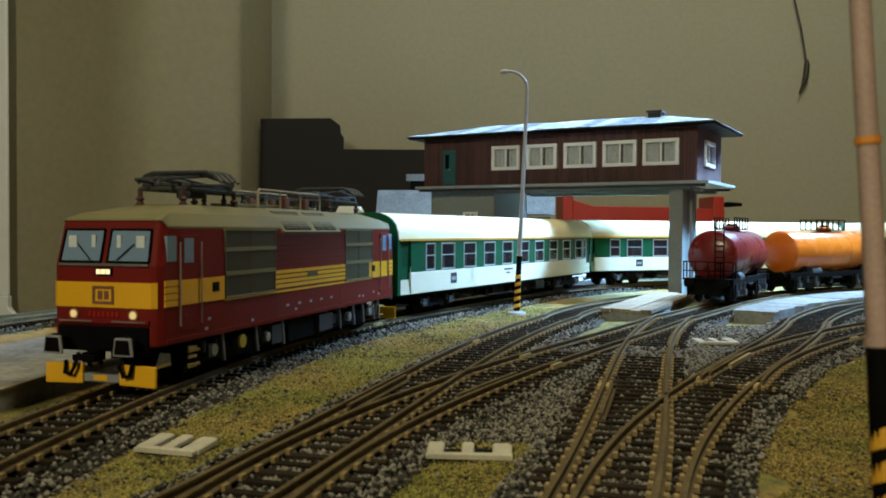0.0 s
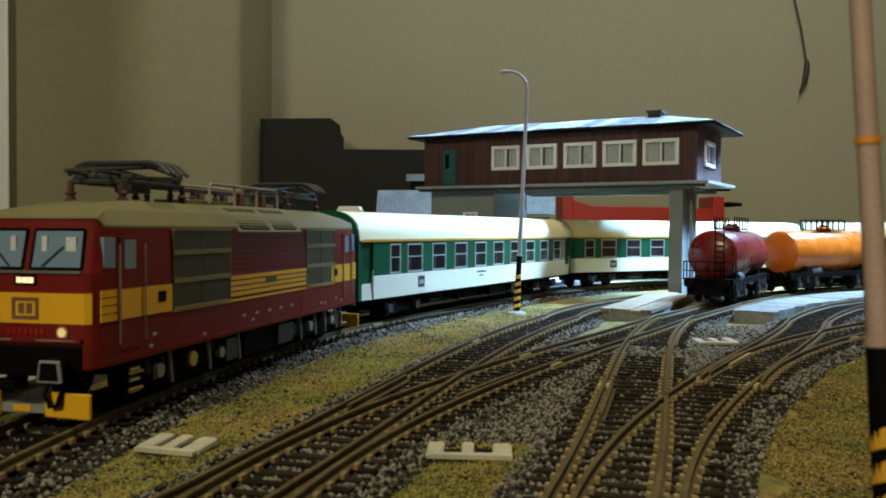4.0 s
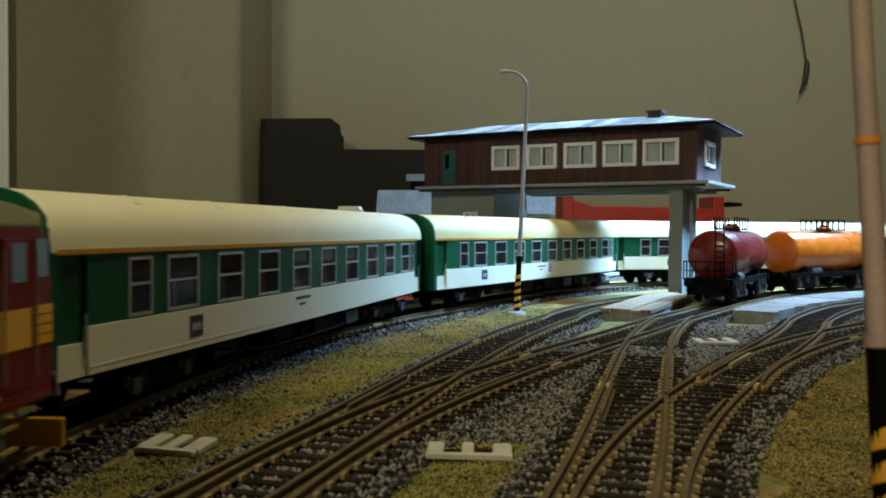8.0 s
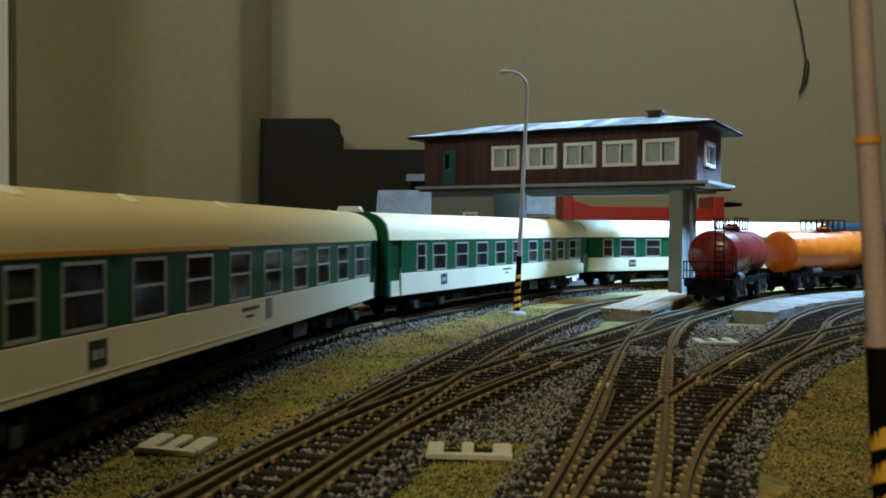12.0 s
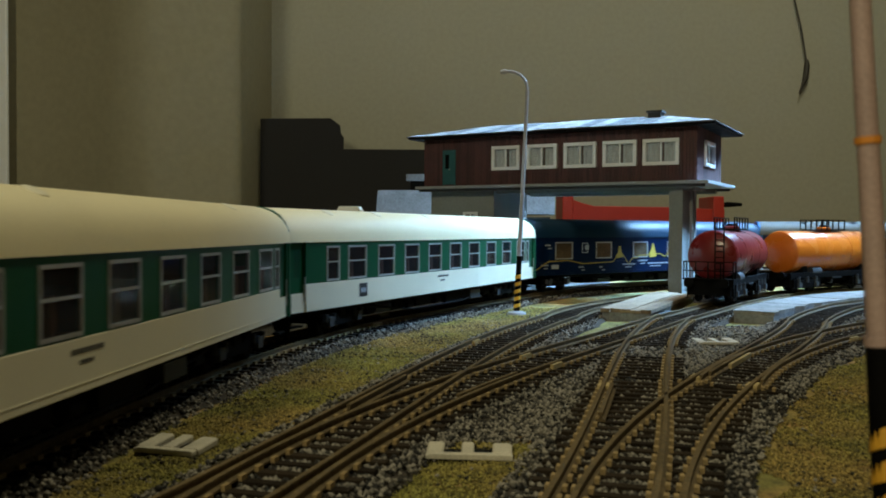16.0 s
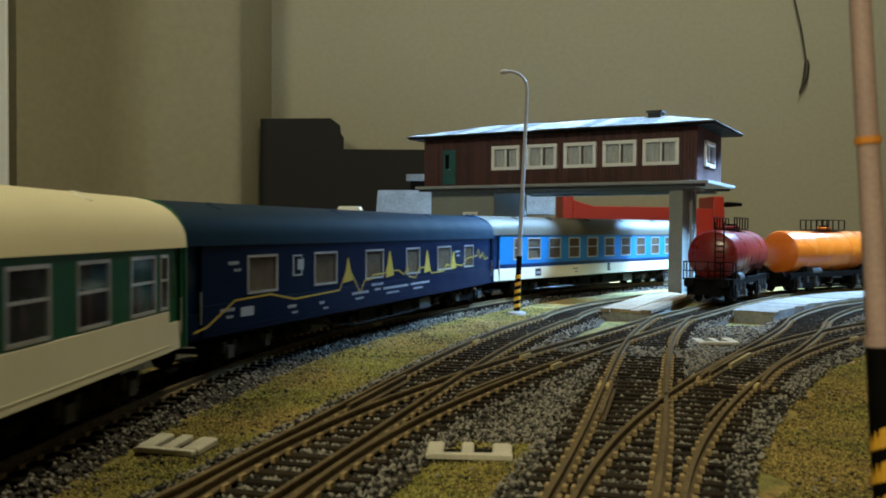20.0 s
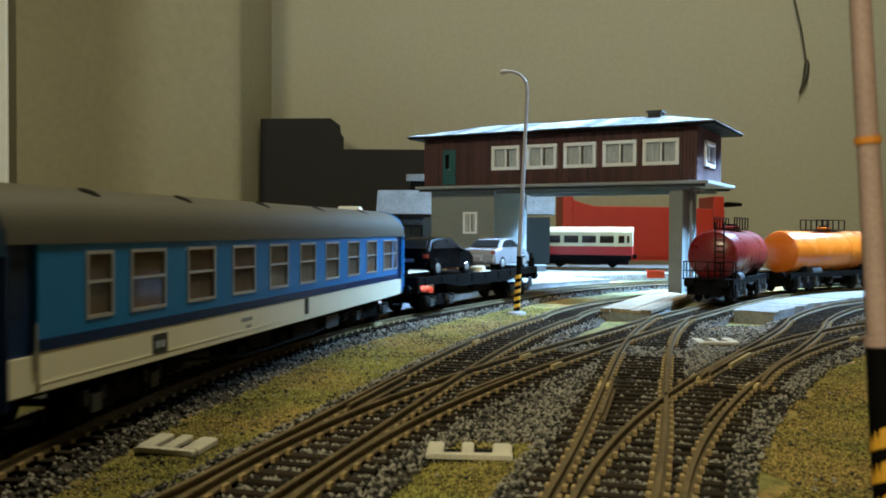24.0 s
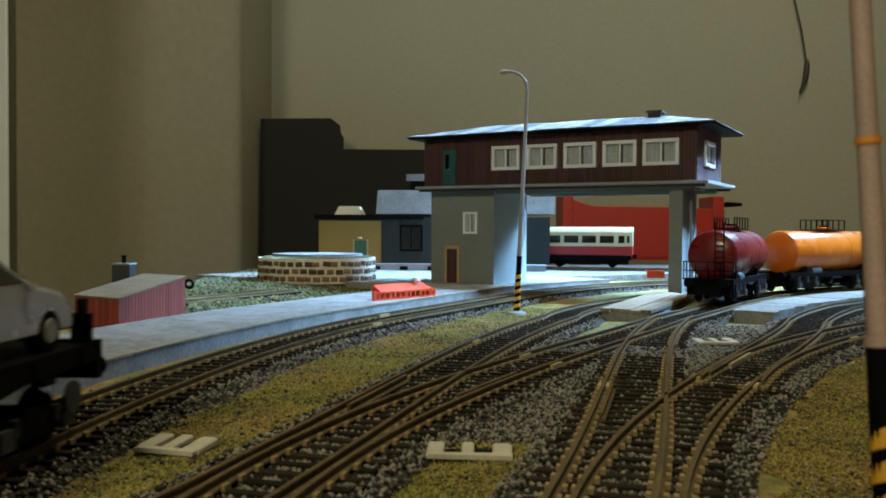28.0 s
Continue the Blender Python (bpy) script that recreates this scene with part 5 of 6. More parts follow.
def coach(label, band, lower, roof, wins, L=138.0, half=16.2, zb=11.0, ze=36.7, zt=49.6, wz=(21.9, 35.0), split=21.3, stripe=None, stripe_range=None, name="passenger_coach", end_mat=None, bogie_at=95.0, vents=(), bar=True, door=12.0, door_mat=None, blind=False, vent_mat=None):
    C = thing(name, label, "railway coach")
    z0, z1 = wz
    # side walls with real openings
    for s in (1, -1):
        y0, y1 = sorted((s * half, s * (half - 1.2)))
        g = Geo()
        edges = sorted([(c - w / 2, c + w / 2) for c, w in wins])
        x = -L + door
        for a, b in edges:
            g.box(x, a, y0, y1, z0, z1)
            x = b
        g.box(x, L - door, y0, y1, z0, z1)
        g.box(-L + door, L - door, y0, y1, z1, ze).box(-L + door, L - door, y0, y1, split, z0)
        part("window_band", g, band, C)
        part("lower_panel", Geo().box(-L + door, L - door, min(s * (half + 0.15), s * (half - 1.2)), max(s * (half + 0.15), s * (half - 1.2)), zb, split - 0.02), lower, C, bevel=0.2)
        part("sill_line", box(-L + door, L - door, min(s * (half + 0.25), s * half), max(s * (half + 0.25), s * half), zb + 1.6, zb + 1.9), lower, C)
        made = {}
        for c, w in wins:
            if w not in made:
                made[w] = window_mesh(w + 0.5, z1 - z0 + 0.4, bar)
            W = part("window", made[w][0], None, C, at=mmpose(c, s * (half - 0.1), (z0 + z1) / 2, 0, 0, 0 if s < 0 else 180))
            part("pane", made[w][1], None, W)
            if blind:
                part("curtain", box(-w / 2 - 0.6, w / 2 + 0.6, 0.5, 0.8, -(z1 - z0) / 2, (z1 - z0) / 2), BLIND, W)
        # recessed doors at both ends
        for e in (-1, 1):
            xa, xb = sorted((e * (L - door), e * (L - 3.0)))
            d = part("door", box(xa, xb, s * (half - 1.6) - 0.5, s * (half - 1.6) + 0.5, zb + 0.5, ze), door_mat or end_mat or band, C)
            part("door_window", box((xa + xb) / 2 - 1.7, (xa + xb) / 2 + 1.7, s * (half - 1.0) - 0.15, s * (half - 1.0) + 0.15, z0 + 2, z1 - 1), GLASSDARK, d)
            part("hand_rail", box(xa + 0.4, xa + 0.8, s * half - 0.2, s * half + 0.2, zb + 4, zb + 13), ALU, d)
            part("door_foot", box(xa, xb, min(s * (half - 1.2), s * (half - 0.4)), max(s * (half - 1.2), s * (half - 0.4)), zb, zb + 7), lower, d)
            part("corner_post", box(*sorted((e * (L - 3.0), e * L)), min(s * (half - 1.6), s * (half - 0.2)), max(s * (half - 1.6), s * (half - 0.2)), zb, ze), end_mat or band, C)
            part("step", box(xa + 1, xb - 1, min(s * (half - 3), s * (half - 0.5)), max(s * (half - 3), s * (half - 0.5)), 5.5, 6.2), UNDER, C)
        if stripe:
            a, b = stripe_range or (-L + 1, L - 1)
            part("class_stripe", box(a, b, min(s * (half + 0.55), s * half), max(s * (half + 0.55), s * half), ze - 0.5, ze + 0.55), stripe, C, "thin orange first class stripe")
    part("roof", roof_geo(L, half, ze, zt), roof, C, smooth=True)
    for a in vents:
        foot, out = Vector((a, 9.0, zt - 1.55)), Vector((0, 0.42, 0.907))
        part("roof_vent", Geo().tube([foot - out * 0.8, foot + out * 0.35, foot + out * 0.55], [2.5, 2.5, 1.9], 16), vent_mat or roof, C, smooth=True)
    for e in (-1, 1):
        part("end_rim", Geo().prism([(e * (L - 1.2), y, z) for y, z in section(half + 0.25, zb, ze, zt + 0.15, p=2.5)], (e * 1.6, 0, 0)), end_mat or band, C)
        sec = section(half - 2.5, zb, ze - 0.3, zt - 3.5)
        part("end_wall", Geo().prism([(e * (L + 0.3), y, z) for y, z in sec], (e * 0.5, 0, 0)), end_mat or band, C)
        g = part("gangway", frame_ring(13, 25, 2.2, 4.0), BLACK, C, at=mmpose(e * (L + 1.2), 0, 23.5, 0, 0, 90))
        for b in (-10.1, 10.1):
            part("buffer", BUFFER, None, C, at=mmpose(e * (L - 1.5), b, 12.1, 0, 0, 0 if e > 0 else 180))
    part("floor", box(-L + 3, L - 3, -half + 1.5, half - 1.5, zb, zb + 3), UNDER, C)
    inner = part("compartment_wall", Geo().box(-L + 14, L - 14, -3.2, -2.4, zb + 3, ze), INNER, C)
    for k in range(10):
        a = -L + 24 + k * (2 * L - 48) / 9
        part("seat", Geo().box(a - 1.2, a + 1.2, -2.2, half - 2.4, zb + 3, z0 + 7.5).box(a - 4.5, a + 4.5, -2.2, half - 2.4, zb + 3, zb + 9), INNER, inner)
    # long centre box: undergear, also added to black out the shaded gap below
    part("underframe", Geo().box(-L + 4, L - 4, -11, 11, 9, 10.6).box(-30, -8, -10, 12, 4.5, 9).box(8, 24, -11, 11, 5.2, 9).box(34, 44, -9, 10, 5.5, 9).box(-72, 72, -7, 5, 3.8, 9), UNDER, C)
    for a in (-66, -2, 29):
        part("brake_cylinder", Geo().tube([(a, 10.5, 6.6), (a + 6, 10.5, 6.6)], 1.9, 12), UNDER, C, smooth=True)
    part("truss_rod", Geo().tube([(-76, 12, 9.4), (-30, 12, 4.2), (30, 12, 4.2), (76, 12, 9.4)], 0.5, 6), UNDER, C)
    part("battery_box", box(-52, -38, 7, 13, 4.6, 9.2), GREYMETAL, C)
    part("air_tank", Geo().tube([(48, 8, 7), (62, 8, 7)], 2.4, 12), GREYMETAL, C, smooth=True)
    bogie(C, bogie_at)
    bogie(C, -bogie_at)
    return C


Y_WINS = [(107.0, 9.0)] + [(88.5 - 24.8 * k, 14.3) for k in range(9)] + [(-122.5, 4.5)]


def emblem(C, a, z, half=16.36, mat=None, w=7.4, h=6.2):
    """A dark square emblem without lettering, and small data marks."""
    m = mat or BLACK
    E = part("emblem", box(a - w / 2, a + w / 2, half, half + 0.12, z - h / 2, z + h / 2), m, C)
    part("emblem_bar", Geo().box(a - w * 0.3, a - w * 0.05, half + 0.1, half + 0.2, z - h * 0.2, z + h * 0.15).box(a + w * 0.03, a + w * 0.32, half + 0.1, half + 0.2, z - h * 0.2, z + h * 0.15), PALEPRINT, E)


def marks(C, a, z, n, mat, half=16.35, step=1.9):
    g = Geo()
    for k in range(n):
        g.box(a - k * step, a - k * step + step * 0.7, half, half + 0.1, z, z + 1.0)
    for k in range(max(2, n // 2)):
        g.box(a - 3 - k * step, a - 3 - k * step + step * 0.7, half, half + 0.1, z - 2.0, z - 1.2)
    tagged(part("data_marks", g, mat, C, "small unreadable data bars"), kind="stuff")


def green_coach(label, stripe_range, logo, marks_at, panel=None, roof=None):
    C = coach(label, GREEN, CREAM, roof or ROOFWHITE, Y_WINS, vent_mat=CREAM, stripe=ORANGELINE if stripe_range else None, stripe_range=stripe_range, vents=(-95, 10, 60, 100))
    emblem(C, logo, 16.8, mat=GREYMETAL, w=6.4, h=5.4)
    marks(C, marks_at, 18.4, 9, GREYMETAL, step=1.4)
    if panel:
        part("grey_panel", box(panel - 2.4, panel + 2.4, 16.35, 16.5, 14.8, 20.8), GREYLIGHT, C)
    return C


def sleeping_car():
    wins = [(104.5, 17.0), (62.5, 17.0), (20.5, 17.0), (-21.0, 16.0), (-62.5, 19.0), (-101.5, 15.0)]
    C = coach("dark blue sleeping car with gold skyline stripe and white window frames", NIGHTBLUE, NIGHTBLUE, NIGHTROOF, wins, L=148.0, wz=(22.0, 33.4), split=20.0, name="sleeping_car", bogie_at=110.0, vents=(120, 40, -60), bar=False, blind=True)
    y = 16.36
    pts = [(140, 13.0), (134, 14.0), (120, 20.5), (100, 21.0), (85, 18.4), (52, 19.2), (48.5, 23.5), (45, 27.5), (41, 24), (38, 21), (34.5, 17.0), (30, 21.6), (24, 21.8), (22, 23.4), (10, 23.6), (6.5, 28.5), (4, 24.2), (-4, 24.2), (-10, 22), (-14, 24.8), (-16, 21), (-24, 20), (-28, 24), (-36, 24.5), (-38.5, 29), (-42, 24), (-44, 21.2), (-62, 21.4), (-66, 24.5), (-72, 23.6), (-76, 30.5), (-79, 24), (-90, 23.0), (-98, 26.5), (-115, 27.5), (-118, 31), (-121, 26), (-126, 29), (-130, 25), (-136, 26)]
    g = Geo()
    for (a, z), (b, w) in zip(pts[:-1], pts[1:]):
        d = Vector((b - a, 0, w - z)).normalized()
        n = Vector((-d.z, 0, d.x)) * 0.30
        g.prism([(a + n.x, y, z + n.z), (b + n.x, y, w + n.z), (b - n.x, y, w - n.z), (a - n.x, y, z - n.z)], (0, 0.1, 0))
    part("gold_line", g, GOLD, C, "thin gold skyline stripe")
    for a, z in ((45, 28.2), (5.5, 30), (-38.5, 29.5), (-76, 28)):
        part("gold_spire", Geo().prism([(a - 4.6, y, 22.4), (a + 4.0, y, 21.6), (a + 2.2, y, z - 3), (a + 0.5, y, z + 2.4), (a - 0.5, y, z + 2.6), (a - 2.6, y, z - 2.4)], (0, 0.08, 0)), GOLD, C)
    part("white_plate", Geo().box(110, 117, y, y + 0.1, 15.4, 18.2), PALEPRINT, C)
    part("white_plate", Geo().box(79, 83, y, y + 0.1, 28.0, 31.5), PALEPRINT, C)
    part("blind_window", frame_ring(6, 7, 0.5, 0.3), PALEPRINT, C, at=mmpose(83, 16.35, 29.5))
    for a, z, n in ((40, 16.6, 8), (22, 19, 6), (10, 16.8, 14), (-20, 16.9, 12), (126, 17.5, 4), (122, 31, 3), (-80, 30, 4), (88, 15.6, 3), (66, 15.2, 2)):
        marks(C, a, z, n, PALEPRINT)
    return C


def blue_coach():
    C = coach("blue and white coach with dark blue waist line, grey roof", SKYBLUE, CREAM, ROOFGREY, Y_WINS, vents=(-95, -40, 10, 60, 100), split=18.9, ze=38.5, wz=(23.4, 36.8), zt=50.4, door_mat=DARKBLUE, blind=True, vent_mat=UNDER)
    for s in (1, -1):
        part("waist_line", box(-126, 126, min(s * 16.2, s * 16.5), max(s * 16.2, s * 16.5), 18.6, 20.9), DARKBLUE, C)
    emblem(C, 84, 14.9, w=6.4, h=4.6, mat=GREYMETAL)
    marks(C, 40, 15.4, 6, GREYLIGHT, step=1.2)
    part("grey_panel", box(-10.8, -7.6, 16.35, 16.6, 13.0, 18.4), GREYMETAL, C)
    return C


def locomotive():
    """Two-cab electric locomotive in dark red with yellow bands and an olive roof."""
    C = thing("electric_locomotive", "dark red electric locomotive with yellow bands and olive roof", "locomotive")
    L, h, zb, zg, zt = 89.0, 16.1, 11.4, 41.6, 48.4
    # body shell: side walls and shaped cabs
    half_front = 14.5
    q = [(L - 2.4, -h), (L - 0.7, -15.2), (L, -half_front + 0.6), (L, half_front - 0.6), (L - 0.7, 15.2), (L - 2.4, h)]
    plan = q + [(-x, -y) for x, y in q]
    eave = [1.9 if abs(x) > L - 1.5 else 0.0 for x, y in plan]
    part("body", Geo().loft([[(x * 1.0, y, zb) for x, y in plan], [(x, y, 32.0) for x, y in plan], [(x * 0.968, y * 0.968, zg + u) for (x, y), u in zip(plan, eave)]]), RED, C, bevel=0.5)
    # roof with sloping sides and ends
    rf = [[(x * k, y * k, zg + u + a) for (x, y), u in zip(plan, eave)] for k, a in ((0.955, -0.3), (0.972, 0.0), (0.968, 0.6))]
    rf += [[(x * 0.925, y * 0.80, 45.6) for x, y in plan], [(x * 0.74, y * 0.58, zt - 0.4) for x, y in plan], [(x * 0.72, y * 0.40, zt) for x, y in plan]]
    roof = part("roof", Geo().loft(rf), OLIVE, C, bevel=0.4)
    for e in (1, -1):
        W = part("cab", Geo().loft([[(e * (L + 0.3), y, z) for y, z in ((-half_front + 0.4, 27.7), (half_front - 0.4, 27.7), (half_front - 0.4, 21.2), (-half_front + 0.4, 21.2))], [(e * (L - 0.6), y, z) for y, z in ((-half_front - 0.9, 27.7), (half_front + 0.9, 27.7), (half_front + 0.9, 21.2), (-half_front - 0.9, 21.2))]]), YELLOW, C, "yellow front band")
        for s in (-1, 1):
            # windscreen, set in the leaning upper front
            y0, y1 = s * 1.0, s * 13.3
            fx = lambda z: e * (L - 2.75 * (z - 32.0) / 11.5)
            ring = [(fx(32.9), y0, 32.9), (fx(32.9), y1, 32.9), (fx(41.2), y1 * 0.965, 41.2), (fx(41.2), y0, 41.2)]
            part("windscreen", Geo().prism(ring, (e * 0.25, 0, 0)), GLASSPALE, C)
            fr = Geo()
            for i in range(4):
                a, b = Vector(ring[i]), Vector(ring[(i + 1) % 4])
                fr.tube([a + Vector((e * 0.3, 0, 0)), b + Vector((e * 0.3, 0, 0))], 0.32, 6)
            part("windscreen_seal", fr, BLACK, C)
            part("sun_blind", Geo().box(*sorted((fx(37) + e * 0.35, fx(37) - e * 0.5)), *sorted((s * 3.2, s * 4.4)), 33.6, 39.8).box(*sorted((fx(37) + e * 0.35, fx(37) - e * 0.5)), *sorted((s * 9.0, s * 11.4)), 33.6, 39.6), CURTAIN, C)
            part("wiper", Geo().tube([(fx(33.4) + e * 0.7, s * 4, 33.4), (fx(37.5) + e * 0.7, s * 8.5, 37.5)], 0.16, 6), BLACK, C)
            part("headlight", Geo().tube([(e * (L - 0.4), s * 8.9, 19.4), (e * (L + 0.6), s * 8.9, 19.4)], 0.95, 16), LAMPGLOW if e > 0 else CREAM, C, "glowing round headlight" if e > 0 else "")
            part("headlight_ring", Geo().tube([(e * (L + 0.3), s * 8.9, 19.4), (e * (L + 0.5), s * 8.9, 19.4)], 1.35, 16), GOLDPLATE, C, smooth=True)
            b = part("buffer", BUFFER, None, C, at=mmpose(e * (L + 0.5), s * 10.3, 12.3, 0, 0, 0 if e > 0 else 180))
            part("buffer_plate", Geo().prism([(e * (L + 6.0), s * 10.3 - 2.9, 9.8), (e * (L + 6.0), s * 10.3 + 2.9, 9.8), (e * (L + 6.0), s * 10.3 + 2.3, 14.4), (e * (L + 6.0), s * 10.3 - 2.3, 14.4)], (e * 0.7, 0, 0)), GREYLIGHT, C, bevel=0.2)
            part("buffer_face", Geo().prism([(e * (L + 6.6), s * 10.3 - 2.3, 10.3), (e * (L + 6.6), s * 10.3 + 2.3, 10.3), (e * (L + 6.6), s * 10.3 + 1.8, 13.9), (e * (L + 6.6), s * 10.3 - 1.8, 13.9)], (e * 0.25, 0, 0)), BLACK, C)
            pl = Geo().prism([(e * (L + 0.5), s * 5.4, 1.6), (e * (L + 1.0), s * 16.4, 1.4), (e * (L + 1.0), s * 16.4, 6.8), (e * (L + 0.5), s * 5.4, 7.0)], (e * 1.0, 0, 0))
            P = part("snow_plough", pl, YELLOW, C, "yellow plough plate", bevel=0.3)
            hose = [(e * (L + 1.5), s * 6.5, 9.5), (e * (L + 3), s * 6.6, 6.5), (e * (L + 3), s * 7.8, 4.2), (e * (L + 3), s * 9.6, 4.4), (e * (L + 2), s * 10.0, 7.5)]
            part("brake_hose", Geo().tube(hose, 0.55, 8), BLACK, C, smooth=True)
            part("front_hand_rail", Geo().tube([(e * (L + 1.0), s * 3.0, 17.7), (e * (L + 1.0), s * 12.8, 17.7)], 0.22, 6), STEEL, C)
        part("plough_bar", box(*sorted((e * (L - 1.0), e * (L + 0.8))), -6, 6, 2.2, 4.2), GREYLIGHT, C)
        part("plough_mark", box(*sorted((e * (L + 0.75), e * (L + 0.95))), -2.6, 1.6, 2.5, 3.9), YELLOW, C)
        part("silver_strip", box(*sorted((e * (L - 0.3), e * (L + 0.7))), -13.4, 13.4, 31.9, 32.5), STEEL, C)
        part("front_skirt", Geo().box(*sorted((e * (L - 0.2), e * (L + 0.9))), -13.6, 13.6, 17.0, 18.3), RED, C, bevel=0.3)
        part("buffer_beam", Geo().box(*sorted((e * (L - 4), e * (L + 1.0))), -13.4, 13.4, 10, 16.5), BLACK, C, bevel=0.3)
        cp = part("coupler", Geo().box(*sorted((e * (L + 1), e * (L + 7))), -1.2, 1.2, 8.0, 10.5).box(*sorted((e * (L + 6), e * (L + 8))), -3.2, 3.2, 8.6, 10.0), BLACK, C)
        sg = part("number_lamp", box(*sorted((e * (L - 0.2), e * (L + 0.35))), -2.6, 2.6, 29.4, 31.4), BLACK, C)
        part("lit_sign", Geo().box(*sorted((e * (L + 0.3), e * (L + 0.5))), -2.0, -0.9, 29.8, 31.0).box(*sorted((e * (L + 0.3), e * (L + 0.5))), -0.6, 0.6, 29.8, 31.0).box(*sorted((e * (L + 0.3), e * (L + 0.5))), 0.9, 2.0, 29.8, 31.0), SIGNGLOW if e > 0 else CREAM, sg, "lit destination sign bars")
        em = part("front_emblem", frame_ring(6.4, 4.6, 0.7, 0.3), INNER, C, at=mmpose(e * (L + 0.4), 0, 24.4, 0, 0, 90))
        part("emblem_bar", Geo().box(-1.6, -0.3, -0.1, 0.1, -1.1, 1.1).box(0.3, 1.6, -0.1, 0.1, -1.1, 1.1), INNER, em)
        g = Geo()
        for k in range(7):
            g.box(*sorted((e * (L + 0.1), e * (L + 0.25))), -4.6 + k * 1.35, -3.7 + k * 1.35, 18.8, 20.2)
        part("number_bars", g, BUSRED, C, "unreadable dull red number bars")
    for s in (1, -1):
        def side(x0, x1, z0, z1, t=0.25):
            a, b = sorted((s * (h - 0.4), s * (h + t)))
            return box(x0, x1, a, b, z0, z1)
        # cab windows and doors at both ends
        for e in (1, -1):
            part("side_window", Geo().box(*sorted((e * 85.4, e * 81.2)), *sorted((s * (h - 0.9), s * (h + 0.1))), 33, 39.6), GLASSPALE, C)
            d = part("cab_door", side(*sorted((e * 79.4, e * 71.0)), 14.5, 39.8, 0.15), RED, C, bevel=0.15)
            part("door_window", box(*sorted((e * 77.8, e * 73.4)), *sorted((s * (h + 0.1), s * (h + 0.25))), 32.5, 39), GLASSPALE, d)
            part("door_band", side(*sorted((e * 79.2, e * 71.2)), 21.4, 28.0, 0.3), YELLOW, d)
            for q in (80.3, 70.2):
                part("hand_rail", Geo().tube([(e * q, s * (h + 0.7), 16), (e * q, s * (h + 0.7), 38)], 0.22, 6), STEEL, C)
            ye = part("yellow_band", side(*sorted((e * 70.6, e * 57.5)), 21.4, 28.0), YELLOW, C)
            for k in range(4):
                part("yellow_stripe", side(*sorted((e * 86.6, e * 80.6)), 21.4 + k * 1.75, 22.9 + k * 1.75), YELLOW, C)
            part("foot_steps", Geo().box(*sorted((e * 75.5, e * 70)), *sorted((s * (h - 1.5), s * h)), 8.4, 9.0).box(*sorted((e * 75.5, e * 70)), *sorted((s * (h - 1.5), s * h)), 4.6, 5.2), OCHRE, C)
            part("emblem_mark", side(*sorted((e * 64, e * 60.5)), 24, 26.6, 0.35), BLACK, C)
        for k in range(4):
            part("yellow_stripe", side(-32, 26, 22.4 + k * 1.55, 23.5 + k * 1.55), YELLOW, C)
        part("yellow_line", side(-61, 57, 20.9, 21.6, 0.2), YELLOW, C)
        part("centre_plate", side(-6, 2, 25.0, 26.6, 0.4), GRILLE, C)
        # ribbed side grilles with frames
        for x0, x1 in ((26.0, 57), (-61, -32)):
            G = part("grille", side(x0, x1, 21.5, 41.3, 0.1), GRILLE, C)
            for z in (21.5, 28.0, 35.0, 41.0):
                part("grille_bar", side(x0, x1, z, z + 0.5 + 0.7 * (25 < z < 40), 0.55), OLIVE, G)
            for x in (x0, (x0 + x1) / 2, x1 - 0.6):
                part("grille_bar", side(x, x + 0.6, 21.5, 41.0, 0.3), GRILLE, G)
            for k in range(26):
                z = 22.9 + k * 0.69
                part("grille_slat", Geo().box(x0 + 0.6, x1 - 0.6, *sorted((s * (h + 0.05), s * (h + 0.25))), z, z + 0.25), GRILLE, G)
        # body ribs between the grilles
        for k in range(7):
            part("body_rib", side(-33.5, 26, 30.0 + k * 1.6, 30.5 + k * 1.6, 0.2), RED, C)
        part("lower_sill", side(-86, 86, 12.0, 13.0, 0.35), RED, C)
        part("bogie_equipment", Geo().box(-14, 12, *sorted((s * 8, s * 14)), 3.5, 11), UNDER, C)
        part("battery_box", Geo().box(-22, -10, *sorted((s * 10, s * 15.4)), 4.5, 10.5), GREYMETAL, C)
        part("sand_box", Geo().box(20, 27, *sorted((s * 11, s * 15.6)), 4.5, 10.5), GREYMETAL, C)
        part("gold_valve", Geo().tube([(46, s * 15, 8), (46, s * 15.9, 8)], 2.0, 12), GOLD, C)
        marks_g = Geo()
        for k in range(5):
            marks_g.box(-20 + k * 9, -18 + k * 9, *sorted((s * (h + 0.02), s * (h + 0.12))), 16, 16.8)
        tagged(part("data_marks", marks_g, PALEPRINT, C, "small pale data marks"), kind="stuff")
        # louvred air intake that overhangs the side between the grilles
        A, B = Vector((0, s * 16.9, 40.7)), Vector((0, s * 8.9, 48.6))
        V = part("roof_vent", Geo().prism([(21, A.y, A.z), (-27, A.y, A.z), (-26, B.y, B.z), (20, B.y, B.z)], (0, -s * 1.5, -1.5)), OLIVE, roof, bevel=0.25)
        out = Vector((0, s * 0.7, 0.7))
